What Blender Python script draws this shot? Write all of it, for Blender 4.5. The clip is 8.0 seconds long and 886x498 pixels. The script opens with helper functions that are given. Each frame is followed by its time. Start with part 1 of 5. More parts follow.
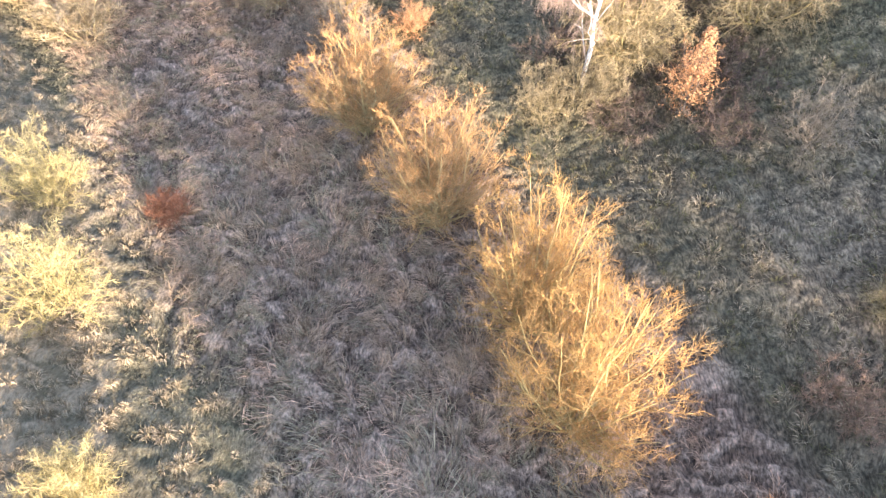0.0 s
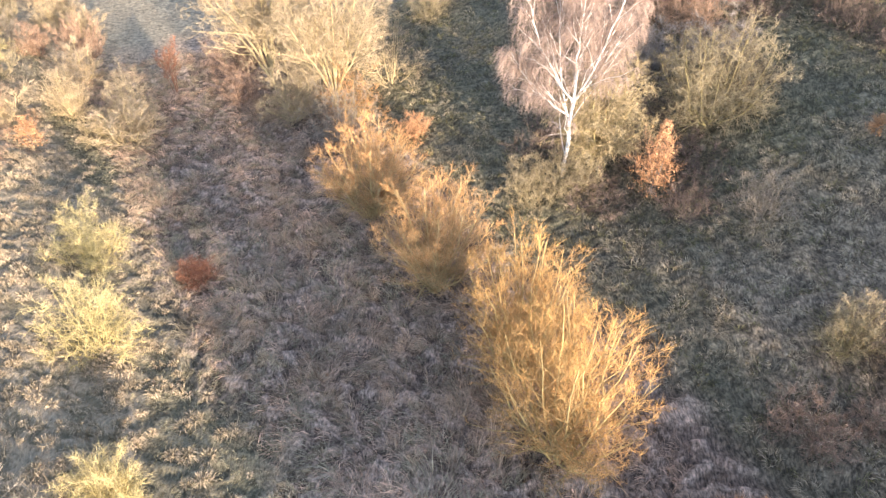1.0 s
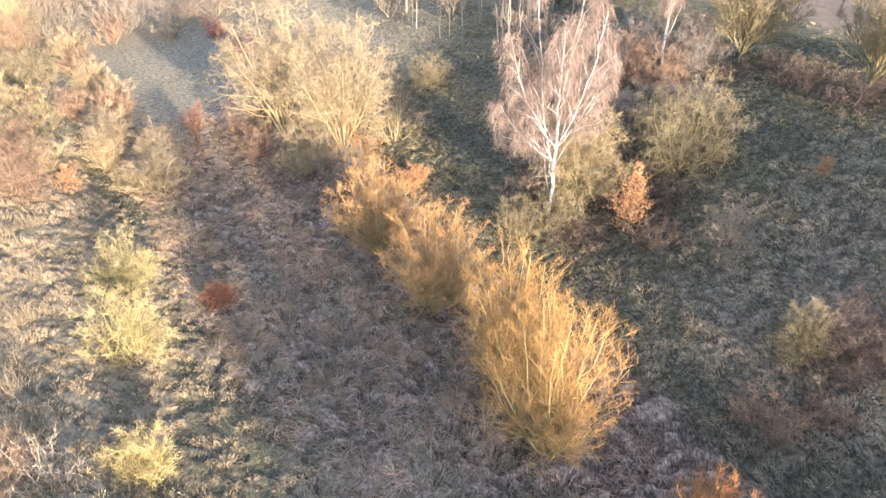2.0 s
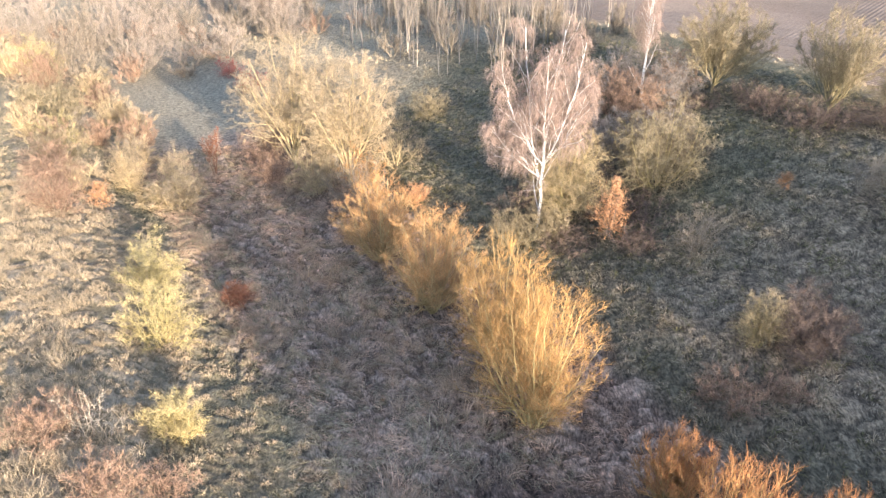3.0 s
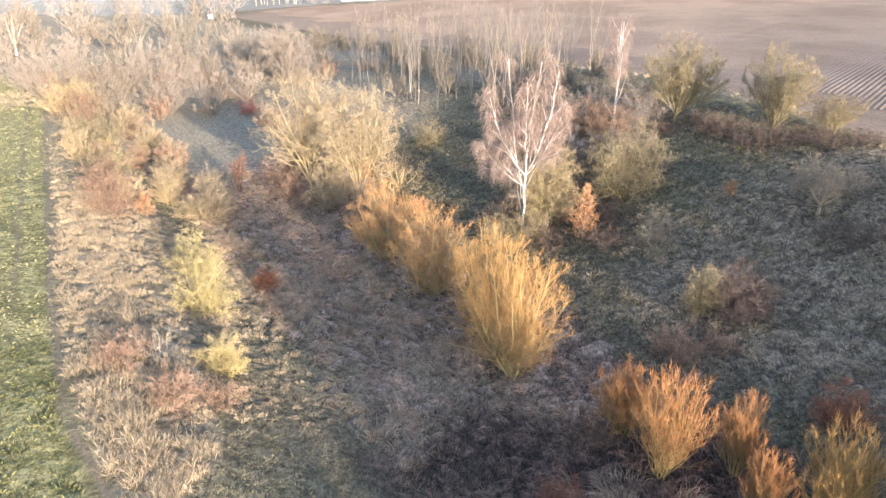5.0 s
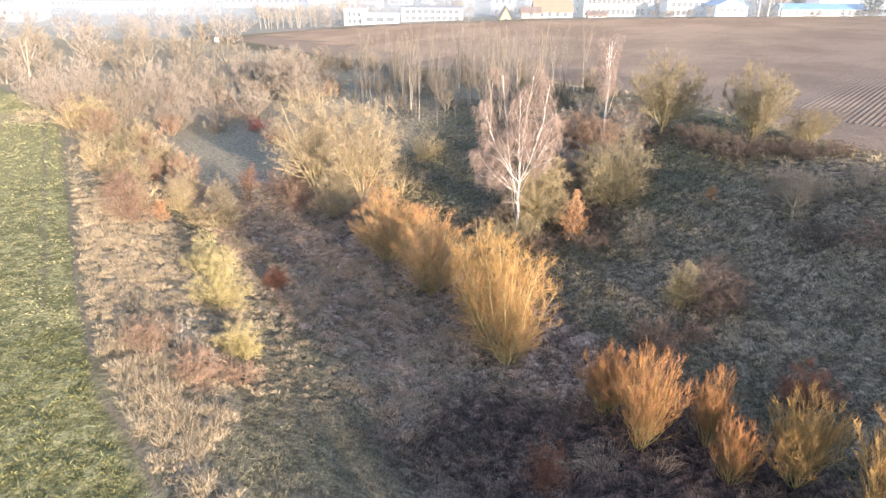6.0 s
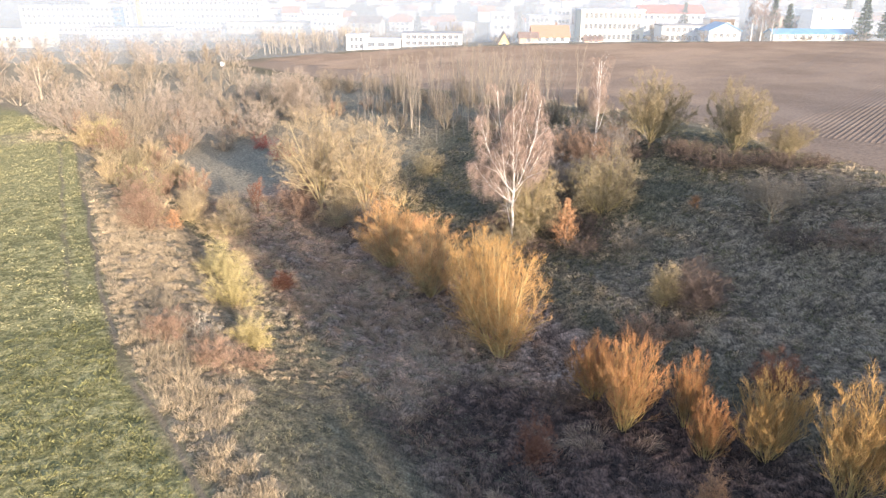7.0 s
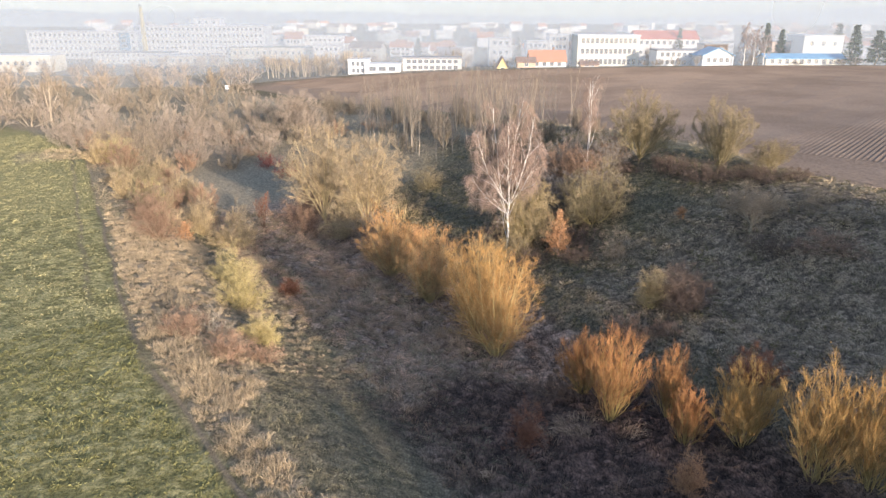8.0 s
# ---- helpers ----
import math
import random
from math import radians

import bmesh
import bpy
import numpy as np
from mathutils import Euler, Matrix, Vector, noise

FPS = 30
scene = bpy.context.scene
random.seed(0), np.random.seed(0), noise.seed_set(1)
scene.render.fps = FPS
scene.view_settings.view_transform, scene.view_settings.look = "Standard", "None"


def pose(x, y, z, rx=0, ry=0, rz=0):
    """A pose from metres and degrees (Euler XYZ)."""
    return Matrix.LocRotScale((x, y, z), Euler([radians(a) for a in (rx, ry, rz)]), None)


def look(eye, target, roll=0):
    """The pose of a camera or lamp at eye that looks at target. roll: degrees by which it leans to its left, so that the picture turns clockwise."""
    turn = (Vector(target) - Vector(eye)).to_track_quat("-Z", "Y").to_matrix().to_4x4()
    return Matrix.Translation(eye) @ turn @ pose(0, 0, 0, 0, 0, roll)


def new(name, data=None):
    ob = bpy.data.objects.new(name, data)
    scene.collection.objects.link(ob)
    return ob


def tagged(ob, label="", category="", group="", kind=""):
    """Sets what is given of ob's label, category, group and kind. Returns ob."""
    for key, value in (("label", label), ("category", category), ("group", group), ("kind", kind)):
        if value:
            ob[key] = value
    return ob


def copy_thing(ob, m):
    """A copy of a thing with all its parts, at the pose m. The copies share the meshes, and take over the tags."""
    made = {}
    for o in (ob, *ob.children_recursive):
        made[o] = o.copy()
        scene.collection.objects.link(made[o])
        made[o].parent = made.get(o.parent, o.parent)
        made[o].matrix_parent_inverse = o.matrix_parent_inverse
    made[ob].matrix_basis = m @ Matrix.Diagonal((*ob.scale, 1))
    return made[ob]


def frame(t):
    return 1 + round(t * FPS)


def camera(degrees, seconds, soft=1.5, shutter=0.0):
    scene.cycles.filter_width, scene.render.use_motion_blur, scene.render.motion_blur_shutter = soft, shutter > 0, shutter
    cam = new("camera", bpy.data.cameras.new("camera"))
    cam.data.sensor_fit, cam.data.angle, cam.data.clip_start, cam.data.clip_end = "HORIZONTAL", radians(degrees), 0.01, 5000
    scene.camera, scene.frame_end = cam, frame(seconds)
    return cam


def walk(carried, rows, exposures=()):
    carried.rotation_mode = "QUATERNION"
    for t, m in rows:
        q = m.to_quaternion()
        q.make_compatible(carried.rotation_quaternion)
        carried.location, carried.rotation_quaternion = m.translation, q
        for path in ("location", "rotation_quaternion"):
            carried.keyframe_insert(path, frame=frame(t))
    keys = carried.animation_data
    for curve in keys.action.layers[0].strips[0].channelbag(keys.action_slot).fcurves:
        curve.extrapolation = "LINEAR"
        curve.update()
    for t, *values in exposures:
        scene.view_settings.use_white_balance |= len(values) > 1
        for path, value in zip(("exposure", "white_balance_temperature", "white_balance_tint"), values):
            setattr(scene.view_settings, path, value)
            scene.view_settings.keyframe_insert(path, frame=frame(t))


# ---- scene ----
# ---- the camera and its walk ----
cam = camera(65.4, 8.0, soft=1.4)
PATH = [
    (0, (-0.216, -0.376, 20.286), (-0.2, 0.88, 18.73), 1.0),
    (0.5, (-0.096, -2.901, 20.29), (-0.086, -1.468, 18.896), 0.6),
    (1, (-0.039, -5.264, 20.331), (-0.031, -3.714, 19.068), 0.5),
    (1.5, (0.017, -7.568, 20.353), (0.024, -5.936, 19.197), 0.4),
    (3, (0.182, -14.228, 20.388), (0.189, -12.473, 19.428), 0.4),
    (3.5, (0.25, -16.334, 20.364), (0.255, -14.557, 19.447), 0.3),
    (4, (0.325, -18.409, 20.349), (0.329, -16.616, 19.463), 0.25),
    (4.5, (0.379, -20.396, 20.34), (0.383, -18.588, 19.485), 0.3),
    (6, (0.557, -25.788, 20.172), (0.559, -23.94, 19.408), 0.3),
    (6.5, (0.629, -27.469, 20.089), (0.63, -25.607, 19.357), 0.3),
    (7, (0.713, -29.081, 19.933), (0.713, -27.207, 19.234), 0.2),
    (7.5, (0.784, -30.63, 19.818), (0.784, -28.744, 19.152), 0.2),
    (8, (0.823, -32.158, 19.74), (0.823, -30.262, 19.106), 0.2),
]
walk(cam, [(t, look(eye, target, roll)) for t, eye, target, roll in PATH],
     [(0, 2.1, 6350, 10), (0.5, 1.9, 6350, 10), (1.5, 1.75, 6300, 10), (3.5, 1.6, 6100, 9), (4.5, 1.57, 6050, 9), (6.5, 1.3, 6250, 10), (7.5, 1.07, 6300, 10), (8, 0.84, 6250, 10)])

# ---- world and sun: low winter sun along the valley from behind, pale haze all round the horizon ----
SUN_UP, SHADE = 11.5, (-0.52, 0.854)
world = bpy.data.worlds.new("world")
scene.world = world
world.use_nodes = True
wn, wl = world.node_tree.nodes, world.node_tree.links
sky = wn.new("ShaderNodeTexSky")
sky.sky_type, sky.sun_disc = "NISHITA", False
sky.sun_elevation = radians(SUN_UP)
sky.sun_rotation = math.atan2(-SHADE[0], -SHADE[1])
sky.air_density, sky.dust_density, sky.ozone_density = 1.0, 0.6, 2.5
wl.new(sky.outputs[0], wn["Background"].inputs[0])
wn["Background"].inputs[1].default_value = 0.12
coord, split, haze, veil, both = (wn.new("ShaderNode" + k) for k in ("TexCoord", "SeparateXYZ", "ValToRGB", "Background", "AddShader"))
wl.new(coord.outputs["Generated"], split.inputs[0])
wl.new(split.outputs["Z"], haze.inputs[0])
for e, (p, c) in zip([haze.color_ramp.elements[0], haze.color_ramp.elements[1], haze.color_ramp.elements.new(0.5), haze.color_ramp.elements.new(0.5)],
                     [(0.0, (0.1, 0.133, 0.2)), (0.06, (0.11, 0.147, 0.225)), (0.25, (0.157, 0.177, 0.245)), (1.0, (0.092, 0.1, 0.145))]):
    e.position, e.color = p, (*c, 1)
wl.new(haze.outputs[0], veil.inputs[0])
wl.new(wn["Background"].outputs[0], both.inputs[0])
wl.new(veil.outputs[0], both.inputs[1])
wl.new(both.outputs[0], wn["World Output"].inputs["Surface"])
sun = new("sun", bpy.data.lights.new("sun", "SUN"))
sun.data.energy, sun.data.angle, sun.data.color = 5.0, radians(1.2), (1.0, 0.82, 0.65)
sun.matrix_world = look((-SHADE[0] * 60, -SHADE[1] * 60, 60 * math.tan(radians(SUN_UP))), (0, 0, 0))

# ---- shape of the land: s runs up the valley, w across it ----
EDGE_S, EDGE_W = [-60, -5, 8, 16, 25, 50, 72, 92, 104, 132], [-10.0, -10.1, -11.1, -11.05, -10.35, -8.4, -6.6, -4.9, -8.5, -16.0]
US, UW = (-0.5408, 0.8412), (0.8412, 0.5408)


def to_sw(x, y):
    return US[0] * x + US[1] * y, UW[0] * x + UW[1] * y


def to_xy(s, w):
    return US[0] * s + UW[0] * w, US[1] * s + UW[1] * w


def ground_z(x, y):
    """Height of the smooth land."""
    s, w = to_sw(np.asarray(x, float), np.asarray(y, float))
    edge = np.interp(s, EDGE_S, EDGE_W)
    wl = w - (edge + 10.6) * np.clip((4 - w) / 9, 0, 1)
    left = np.interp(wl, [-12, -10, -8, -6, -4, -2, 0, 5, 9], [2.25, 2.2, 1.95, 1.2, 0.0, -0.8, -1.2, -1.5, -1.7])
    left = -1.7 + (left + 1.7) * np.interp(s, [10, 60, 130, 260], [1.0, 0.78, 0.5, 0.0])
    crest = np.interp(s, [20, 60, 97, 130, 195, 260], [1.0, 0.75, 0.45, 0.25, 0.05, 0.0])
    right = np.interp(w, [9, 12, 17, 20, 25, 31, 35, 40, 45], [-1.7, -1.4, -0.5, 0.3, 1.0, 3.7, 4.9, 5.9, 6.4])
    right = -1.7 + (right + 1.7) * crest
    field = 6.4 - 8.1 * (1 - crest) * np.exp(-np.maximum(w - 45, 0) / 60)
    z = np.where(w < 9, left, np.where(w < 45, right, field))
    far = np.maximum(np.clip((np.hypot(x, y) - 260) / 200, 0, 1), np.clip((np.asarray(y, float) - 194) / 110, 0, 1))
    # an unseen bank, added across the valley behind the walk to block the low sun
    bank = np.interp(w, [-11, -8, -1, 1, 3, 4.5, 12, 16, 30, 37, 43], [2.0, 3.2, 3.4, 4.6, 4.6, 2.2, 2.2, 4.2, 9.0, 10.2, 6.4])
    t = np.clip((-40 - s) / 9, 0, 1)
    z = np.where(s < -40, z + np.maximum(bank - z, 0) * t * t * (3 - 2 * t), z)
    # beyond the near streets the town climbs gently
    return z * (1 - far) - 1.7 * far + np.clip(np.asarray(y, float) - 330, 0, 640) * 0.016

# ---- helpers of this scene ----
def noise2(x, y, seed=0):
    """Smooth value noise from 0 to 1, on arrays."""
    xi, yi = np.floor(x).astype(np.int64), np.floor(y).astype(np.int64)
    fx, fy = x - xi, y - yi
    fx, fy = fx * fx * (3 - 2 * fx), fy * fy * (3 - 2 * fy)

    def cell(a, b):
        h = (a * 374761393 + b * 668265263 + seed * 974634777) & 0x7FFFFFFF
        h = ((h ^ (h >> 13)) * 1274126177) & 0x7FFFFFFF
        return ((h ^ (h >> 16)) & 0xFFFF) / 65535.0

    top = cell(xi, yi) * (1 - fx) + cell(xi + 1, yi) * fx
    low = cell(xi, yi + 1) * (1 - fx) + cell(xi + 1, yi + 1) * fx
    return top * (1 - fy) + low * fy


def mesh_of(name, verts, quads=None, tris=None, tips=None, smooth=False):
    """A mesh from arrays of corners and faces, with an attribute 'tip' from 0 to 1."""
    me = bpy.data.meshes.new(name)
    me.vertices.add(len(verts))
    me.vertices.foreach_set("co", np.asarray(verts, np.float32).ravel())
    q = np.zeros((0, 4), np.int32) if quads is None else np.asarray(quads, np.int32)
    r = np.zeros((0, 3), np.int32) if tris is None else np.asarray(tris, np.int32)
    me.loops.add(q.size + r.size)
    me.loops.foreach_set("vertex_index", np.concatenate([q.ravel(), r.ravel()]))
    me.polygons.add(len(q) + len(r))
    starts = np.concatenate([np.arange(len(q)) * 4, q.size + np.arange(len(r)) * 3])
    me.polygons.foreach_set("loop_start", starts.astype(np.int32))
    me.polygons.foreach_set("use_smooth", np.full(len(q) + len(r), smooth))
    if tips is not None:
        me.attributes.new("tip", "FLOAT", "POINT").data.foreach_set("value", np.asarray(tips, np.float32))
    me.update(calc_edges=True)
    return me


def part(name, me, material, parent=None, label=""):
    if isinstance(me, bmesh.types.BMesh):
        bm, me = me, bpy.data.meshes.new(name)
        bm.to_mesh(me)
        bm.free()
    ob = new(name, me)
    if material and not me.materials:
        me.materials.append(material)
    if parent:
        ob.parent = parent
    return tagged(ob, label)


# ---- materials ----
def nodes_of(name, rough=0.85):
    m = bpy.data.materials.new(name)
    m.use_nodes = True
    nt = m.node_tree
    b = nt.nodes["Principled BSDF"]
    b.inputs["Roughness"].default_value = rough
    b.inputs["Specular IOR Level"].default_value = 0.2
    return m, nt, b


def link(nt, a, b):
    nt.links.new(a, b)


def ramp(nt, fac, stops):
    r = nt.nodes.new("ShaderNodeValToRGB")
    while len(r.color_ramp.elements) < len(stops):
        r.color_ramp.elements.new(0.5)
    for e, (p, c) in zip(r.color_ramp.elements, stops):
        e.position, e.color = p, (*c, 1)
    link(nt, fac, r.inputs[0])
    return r.outputs[0]


def tex_noise(nt, scale, detail=4.0, rough=0.6, coord="Object"):
    tc, n = nt.nodes.new("ShaderNodeTexCoord"), nt.nodes.new("ShaderNodeTexNoise")
    n.inputs["Scale"].default_value, n.inputs["Detail"].default_value = scale, detail
    n.inputs["Roughness"].default_value = rough
    link(nt, tc.outputs[coord], n.inputs["Vector"])
    return n.outputs["Fac"]


def mix(nt, fac, a, b, mode="MIX"):
    n = nt.nodes.new("ShaderNodeMix")
    n.data_type, n.blend_type = "RGBA", mode
    for value, socket in ((fac, n.inputs[0]), (a, n.inputs[6]), (b, n.inputs[7])):
        if isinstance(value, bpy.types.NodeSocket):
            link(nt, value, socket)
        elif isinstance(value, tuple):
            socket.default_value = (*value, 1)
        else:
            socket.default_value = value
    return n.outputs[2]


def attr(nt, name):
    n = nt.nodes.new("ShaderNodeAttribute")
    n.attribute_name = name
    return n.outputs["Fac"]


def plant_material(name, stem, twig, tip, vary=0.35, rough=0.8, at=(0.0, 0.5, 1.0), clumps=0.0):
    """Bark to twig to tip along the 'tip' attribute, each twig a little different, and each clump of grass."""
    m, nt, b = nodes_of(name, rough)
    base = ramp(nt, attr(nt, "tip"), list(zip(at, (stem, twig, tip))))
    geo = nt.nodes.new("ShaderNodeNewGeometry")
    shade = ramp(nt, geo.outputs["Random Per Island"], [(0.0, (1 - vary,) * 3), (1.0, (1 + vary,) * 3)])
    patch = ramp(nt, tex_noise(nt, 0.9, 3), [(0.3, (0.8, 0.8, 0.8)), (0.7, (1.15, 1.15, 1.15))])
    col = mix(nt, 1.0, mix(nt, 1.0, base, shade, "MULTIPLY"), patch, "MULTIPLY")
    if clumps:
        col = mix(nt, 1.0, col, ramp(nt, attr(nt, "tone"), [(0.0, (1 - clumps,) * 3), (1.0, (1 + clumps, 1 + 0.92 * clumps, 1 + 0.8 * clumps))]), "MULTIPLY")
    link(nt, col, b.inputs["Base Color"])
    return m


def birch_bark():
    m, nt, b = nodes_of("birch_bark", 0.6)
    tc, mp, n = (nt.nodes.new("ShaderNode" + k) for k in ("TexCoord", "Mapping", "TexNoise"))
    mp.inputs["Scale"].default_value = (3, 3, 14)
    n.inputs["Scale"].default_value = 1.5
    link(nt, tc.outputs["Object"], mp.inputs[0])
    link(nt, mp.outputs[0], n.inputs["Vector"])
    white = ramp(nt, n.outputs["Fac"], [(0.0, (0.12, 0.1, 0.09)), (0.36, (0.2, 0.17, 0.15)), (0.42, (0.82, 0.78, 0.72)), (1.0, (0.88, 0.85, 0.8))])
    col = mix(nt, attr(nt, "tip"), white, (0.72, 0.58, 0.48))
    link(nt, col, b.inputs["Base Color"])
    return m


MAT = {}
MAT["willow"] = plant_material("willow_twigs", (0.52, 0.41, 0.19), (0.53, 0.3, 0.125), (0.62, 0.365, 0.125), at=(0.1, 0.65, 1.0))
MAT["peach"] = plant_material("peach_willow_twigs", (0.54, 0.42, 0.21), (0.58, 0.365, 0.17), (0.64, 0.345, 0.14), at=(0.1, 0.65, 1.0))
MAT["amber"] = plant_material("amber_willow_twigs", (0.5, 0.37, 0.15), (0.5, 0.305, 0.12), (0.6, 0.36, 0.125), at=(0.1, 0.65, 1.0))
MAT["willow_red"] = plant_material("willow_twigs_orange", (0.42, 0.33, 0.13), (0.44, 0.26, 0.11), (0.54, 0.255, 0.105))
MAT["gold"] = plant_material("golden_twigs", (0.58, 0.46, 0.25), (0.46, 0.35, 0.2), (0.43, 0.335, 0.22), at=(0.25, 0.5, 1.0))
MAT["yellow"] = plant_material("lichen_yellow_twigs", (0.42, 0.34, 0.15), (0.52, 0.42, 0.175), (0.53, 0.43, 0.22))
MAT["grey"] = plant_material("grey_brown_twigs", (0.32, 0.265, 0.19), (0.28, 0.225, 0.165), (0.32, 0.26, 0.19))
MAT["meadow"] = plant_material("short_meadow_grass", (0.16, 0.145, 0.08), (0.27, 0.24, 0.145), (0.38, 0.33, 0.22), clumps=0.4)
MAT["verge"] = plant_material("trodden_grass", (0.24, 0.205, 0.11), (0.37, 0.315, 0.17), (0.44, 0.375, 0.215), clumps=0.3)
MAT["olive"] = plant_material("olive_twigs", (0.28, 0.23, 0.12), (0.29, 0.235, 0.135), (0.33, 0.262, 0.165))
MAT["redbrown"] = plant_material("red_brown_twigs", (0.23, 0.15, 0.1), (0.34, 0.22, 0.145), (0.38, 0.25, 0.17))
MAT["red"] = plant_material("red_twigs", (0.2, 0.1, 0.065), (0.29, 0.135, 0.08), (0.33, 0.15, 0.085))
MAT["crimson"] = plant_material("crimson_twigs", (0.3, 0.12, 0.09), (0.42, 0.15, 0.11), (0.46, 0.16, 0.12))
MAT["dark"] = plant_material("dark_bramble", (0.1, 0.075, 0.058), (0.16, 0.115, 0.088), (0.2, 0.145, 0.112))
MAT["moss"] = plant_material("mossy_twigs", (0.33, 0.27, 0.12), (0.37, 0.29, 0.155), (0.4, 0.31, 0.185))
MAT["pale"] = plant_material("pale_dead_wood", (0.48, 0.40, 0.30), (0.62, 0.52, 0.38), (0.62, 0.50, 0.36))
# paler twigs for far trees: the distance haze is put into the colour
MAT["beige"] = plant_material("pale_far_twigs", (0.46, 0.385, 0.3), (0.36, 0.29, 0.23), (0.41, 0.335, 0.265))
MAT["bark"] = plant_material("grey_bark", (0.19, 0.17, 0.15), (0.24, 0.21, 0.18), (0.3, 0.255, 0.215))
MAT["birch"] = birch_bark()
MAT["birch_twig"] = plant_material("birch_twigs", (0.84, 0.8, 0.74), (0.42, 0.31, 0.25), (0.36, 0.262, 0.21), at=(0.2, 0.4, 1.0))
MAT["leaf_orange"] = plant_material("dry_oak_leaves", (0.36, 0.2, 0.1), (0.48, 0.26, 0.13), (0.52, 0.3, 0.16))
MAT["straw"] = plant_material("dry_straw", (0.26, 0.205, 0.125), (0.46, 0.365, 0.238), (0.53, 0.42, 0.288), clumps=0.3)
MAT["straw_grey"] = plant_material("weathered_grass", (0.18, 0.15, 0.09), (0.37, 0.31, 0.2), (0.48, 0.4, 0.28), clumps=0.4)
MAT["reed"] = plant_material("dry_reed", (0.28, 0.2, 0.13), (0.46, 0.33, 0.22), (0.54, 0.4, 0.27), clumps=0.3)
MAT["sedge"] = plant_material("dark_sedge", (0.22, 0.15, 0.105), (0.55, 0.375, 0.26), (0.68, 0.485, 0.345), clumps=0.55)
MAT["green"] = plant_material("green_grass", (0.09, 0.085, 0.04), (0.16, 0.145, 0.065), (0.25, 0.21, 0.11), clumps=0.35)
# paler copy for the far crop: haze and grazing light put into its colour
MAT["crop_far"] = plant_material("winter_crop_pale_far", (0.2, 0.183, 0.085), (0.41, 0.37, 0.185), (0.54, 0.485, 0.265), 0.25, clumps=0.35)
# dark at the foot: the shade between leaves is put into the colour
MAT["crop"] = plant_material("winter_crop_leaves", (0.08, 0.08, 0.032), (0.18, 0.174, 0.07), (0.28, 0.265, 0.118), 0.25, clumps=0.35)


def ground_material():
    """Soil, moss, short grass and litter, by the zones of the land, with shade painted between the tussocks."""
    m, nt, b = nodes_of("ground_cover", 0.95)
    fine, mid, big = tex_noise(nt, 9.0, 6, 0.7), tex_noise(nt, 1.4, 5), tex_noise(nt, 0.16, 3)
    # strands of lying grass, combed this way and that
    tc, warp, add, mp, strand = (nt.nodes.new("ShaderNode" + k) for k in ("TexCoord", "TexNoise", "VectorMath", "Mapping", "TexNoise"))
    warp.inputs["Scale"].default_value, warp.inputs["Detail"].default_value = 0.35, 2
    add.operation = "MULTIPLY_ADD"
    add.inputs[1].default_value = (1.8, 1.8, 0)
    link(nt, tc.outputs["Object"], warp.inputs["Vector"])
    link(nt, warp.outputs["Color"], add.inputs[0])
    link(nt, tc.outputs["Object"], add.inputs[2])
    mp.inputs["Rotation"].default_value, mp.inputs["Scale"].default_value = (0, 0, -0.6), (12, 4.5, 6)
    link(nt, add.outputs[0], mp.inputs[0])
    link(nt, mp.outputs[0], strand.inputs["Vector"])
    strand.inputs["Scale"].default_value, strand.inputs["Detail"].default_value, strand.inputs["Roughness"].default_value = 1.0, 5, 0.65
    strand = strand.outputs["Fac"]
    clumps = tex_noise(nt, 2.6, 4, 0.65)

    def two(a, c):
        return mix(nt, ramp(nt, strand, [(0.36, (0, 0, 0)), (0.62, (1, 1, 1))]), a, c)
    # hollows darker, tops paler: tussock colour with the shade between painted in
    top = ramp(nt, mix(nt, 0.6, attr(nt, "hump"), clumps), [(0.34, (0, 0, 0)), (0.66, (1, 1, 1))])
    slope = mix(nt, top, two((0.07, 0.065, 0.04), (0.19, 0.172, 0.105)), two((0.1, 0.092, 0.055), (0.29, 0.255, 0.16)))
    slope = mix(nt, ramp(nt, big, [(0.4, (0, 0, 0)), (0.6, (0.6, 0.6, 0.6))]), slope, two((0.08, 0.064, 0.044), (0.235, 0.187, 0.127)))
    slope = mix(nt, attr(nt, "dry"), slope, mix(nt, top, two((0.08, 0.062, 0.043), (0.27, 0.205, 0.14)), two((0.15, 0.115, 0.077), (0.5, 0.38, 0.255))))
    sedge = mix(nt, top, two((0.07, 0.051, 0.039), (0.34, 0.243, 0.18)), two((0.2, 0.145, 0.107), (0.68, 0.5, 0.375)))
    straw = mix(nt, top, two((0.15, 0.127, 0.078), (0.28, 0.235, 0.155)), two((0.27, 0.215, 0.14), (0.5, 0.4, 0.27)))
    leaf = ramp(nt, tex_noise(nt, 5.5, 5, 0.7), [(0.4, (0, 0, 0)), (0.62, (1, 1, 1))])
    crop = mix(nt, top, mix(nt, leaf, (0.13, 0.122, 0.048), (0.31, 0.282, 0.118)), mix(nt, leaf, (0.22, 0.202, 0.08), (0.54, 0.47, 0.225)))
    track = ramp(nt, fine, [(0.3, (0.2, 0.16, 0.11)), (0.7, (0.33, 0.265, 0.18))])
    soil = ramp(nt, fine, [(0.3, (0.25, 0.18, 0.125)), (0.7, (0.43, 0.318, 0.23))])
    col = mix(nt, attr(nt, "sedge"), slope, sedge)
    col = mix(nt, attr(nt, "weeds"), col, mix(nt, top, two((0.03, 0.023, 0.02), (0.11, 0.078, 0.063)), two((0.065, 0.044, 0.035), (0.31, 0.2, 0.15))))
    # far grass is lightened here: haze put into the base colour
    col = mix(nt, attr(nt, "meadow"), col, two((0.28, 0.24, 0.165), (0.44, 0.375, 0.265)))
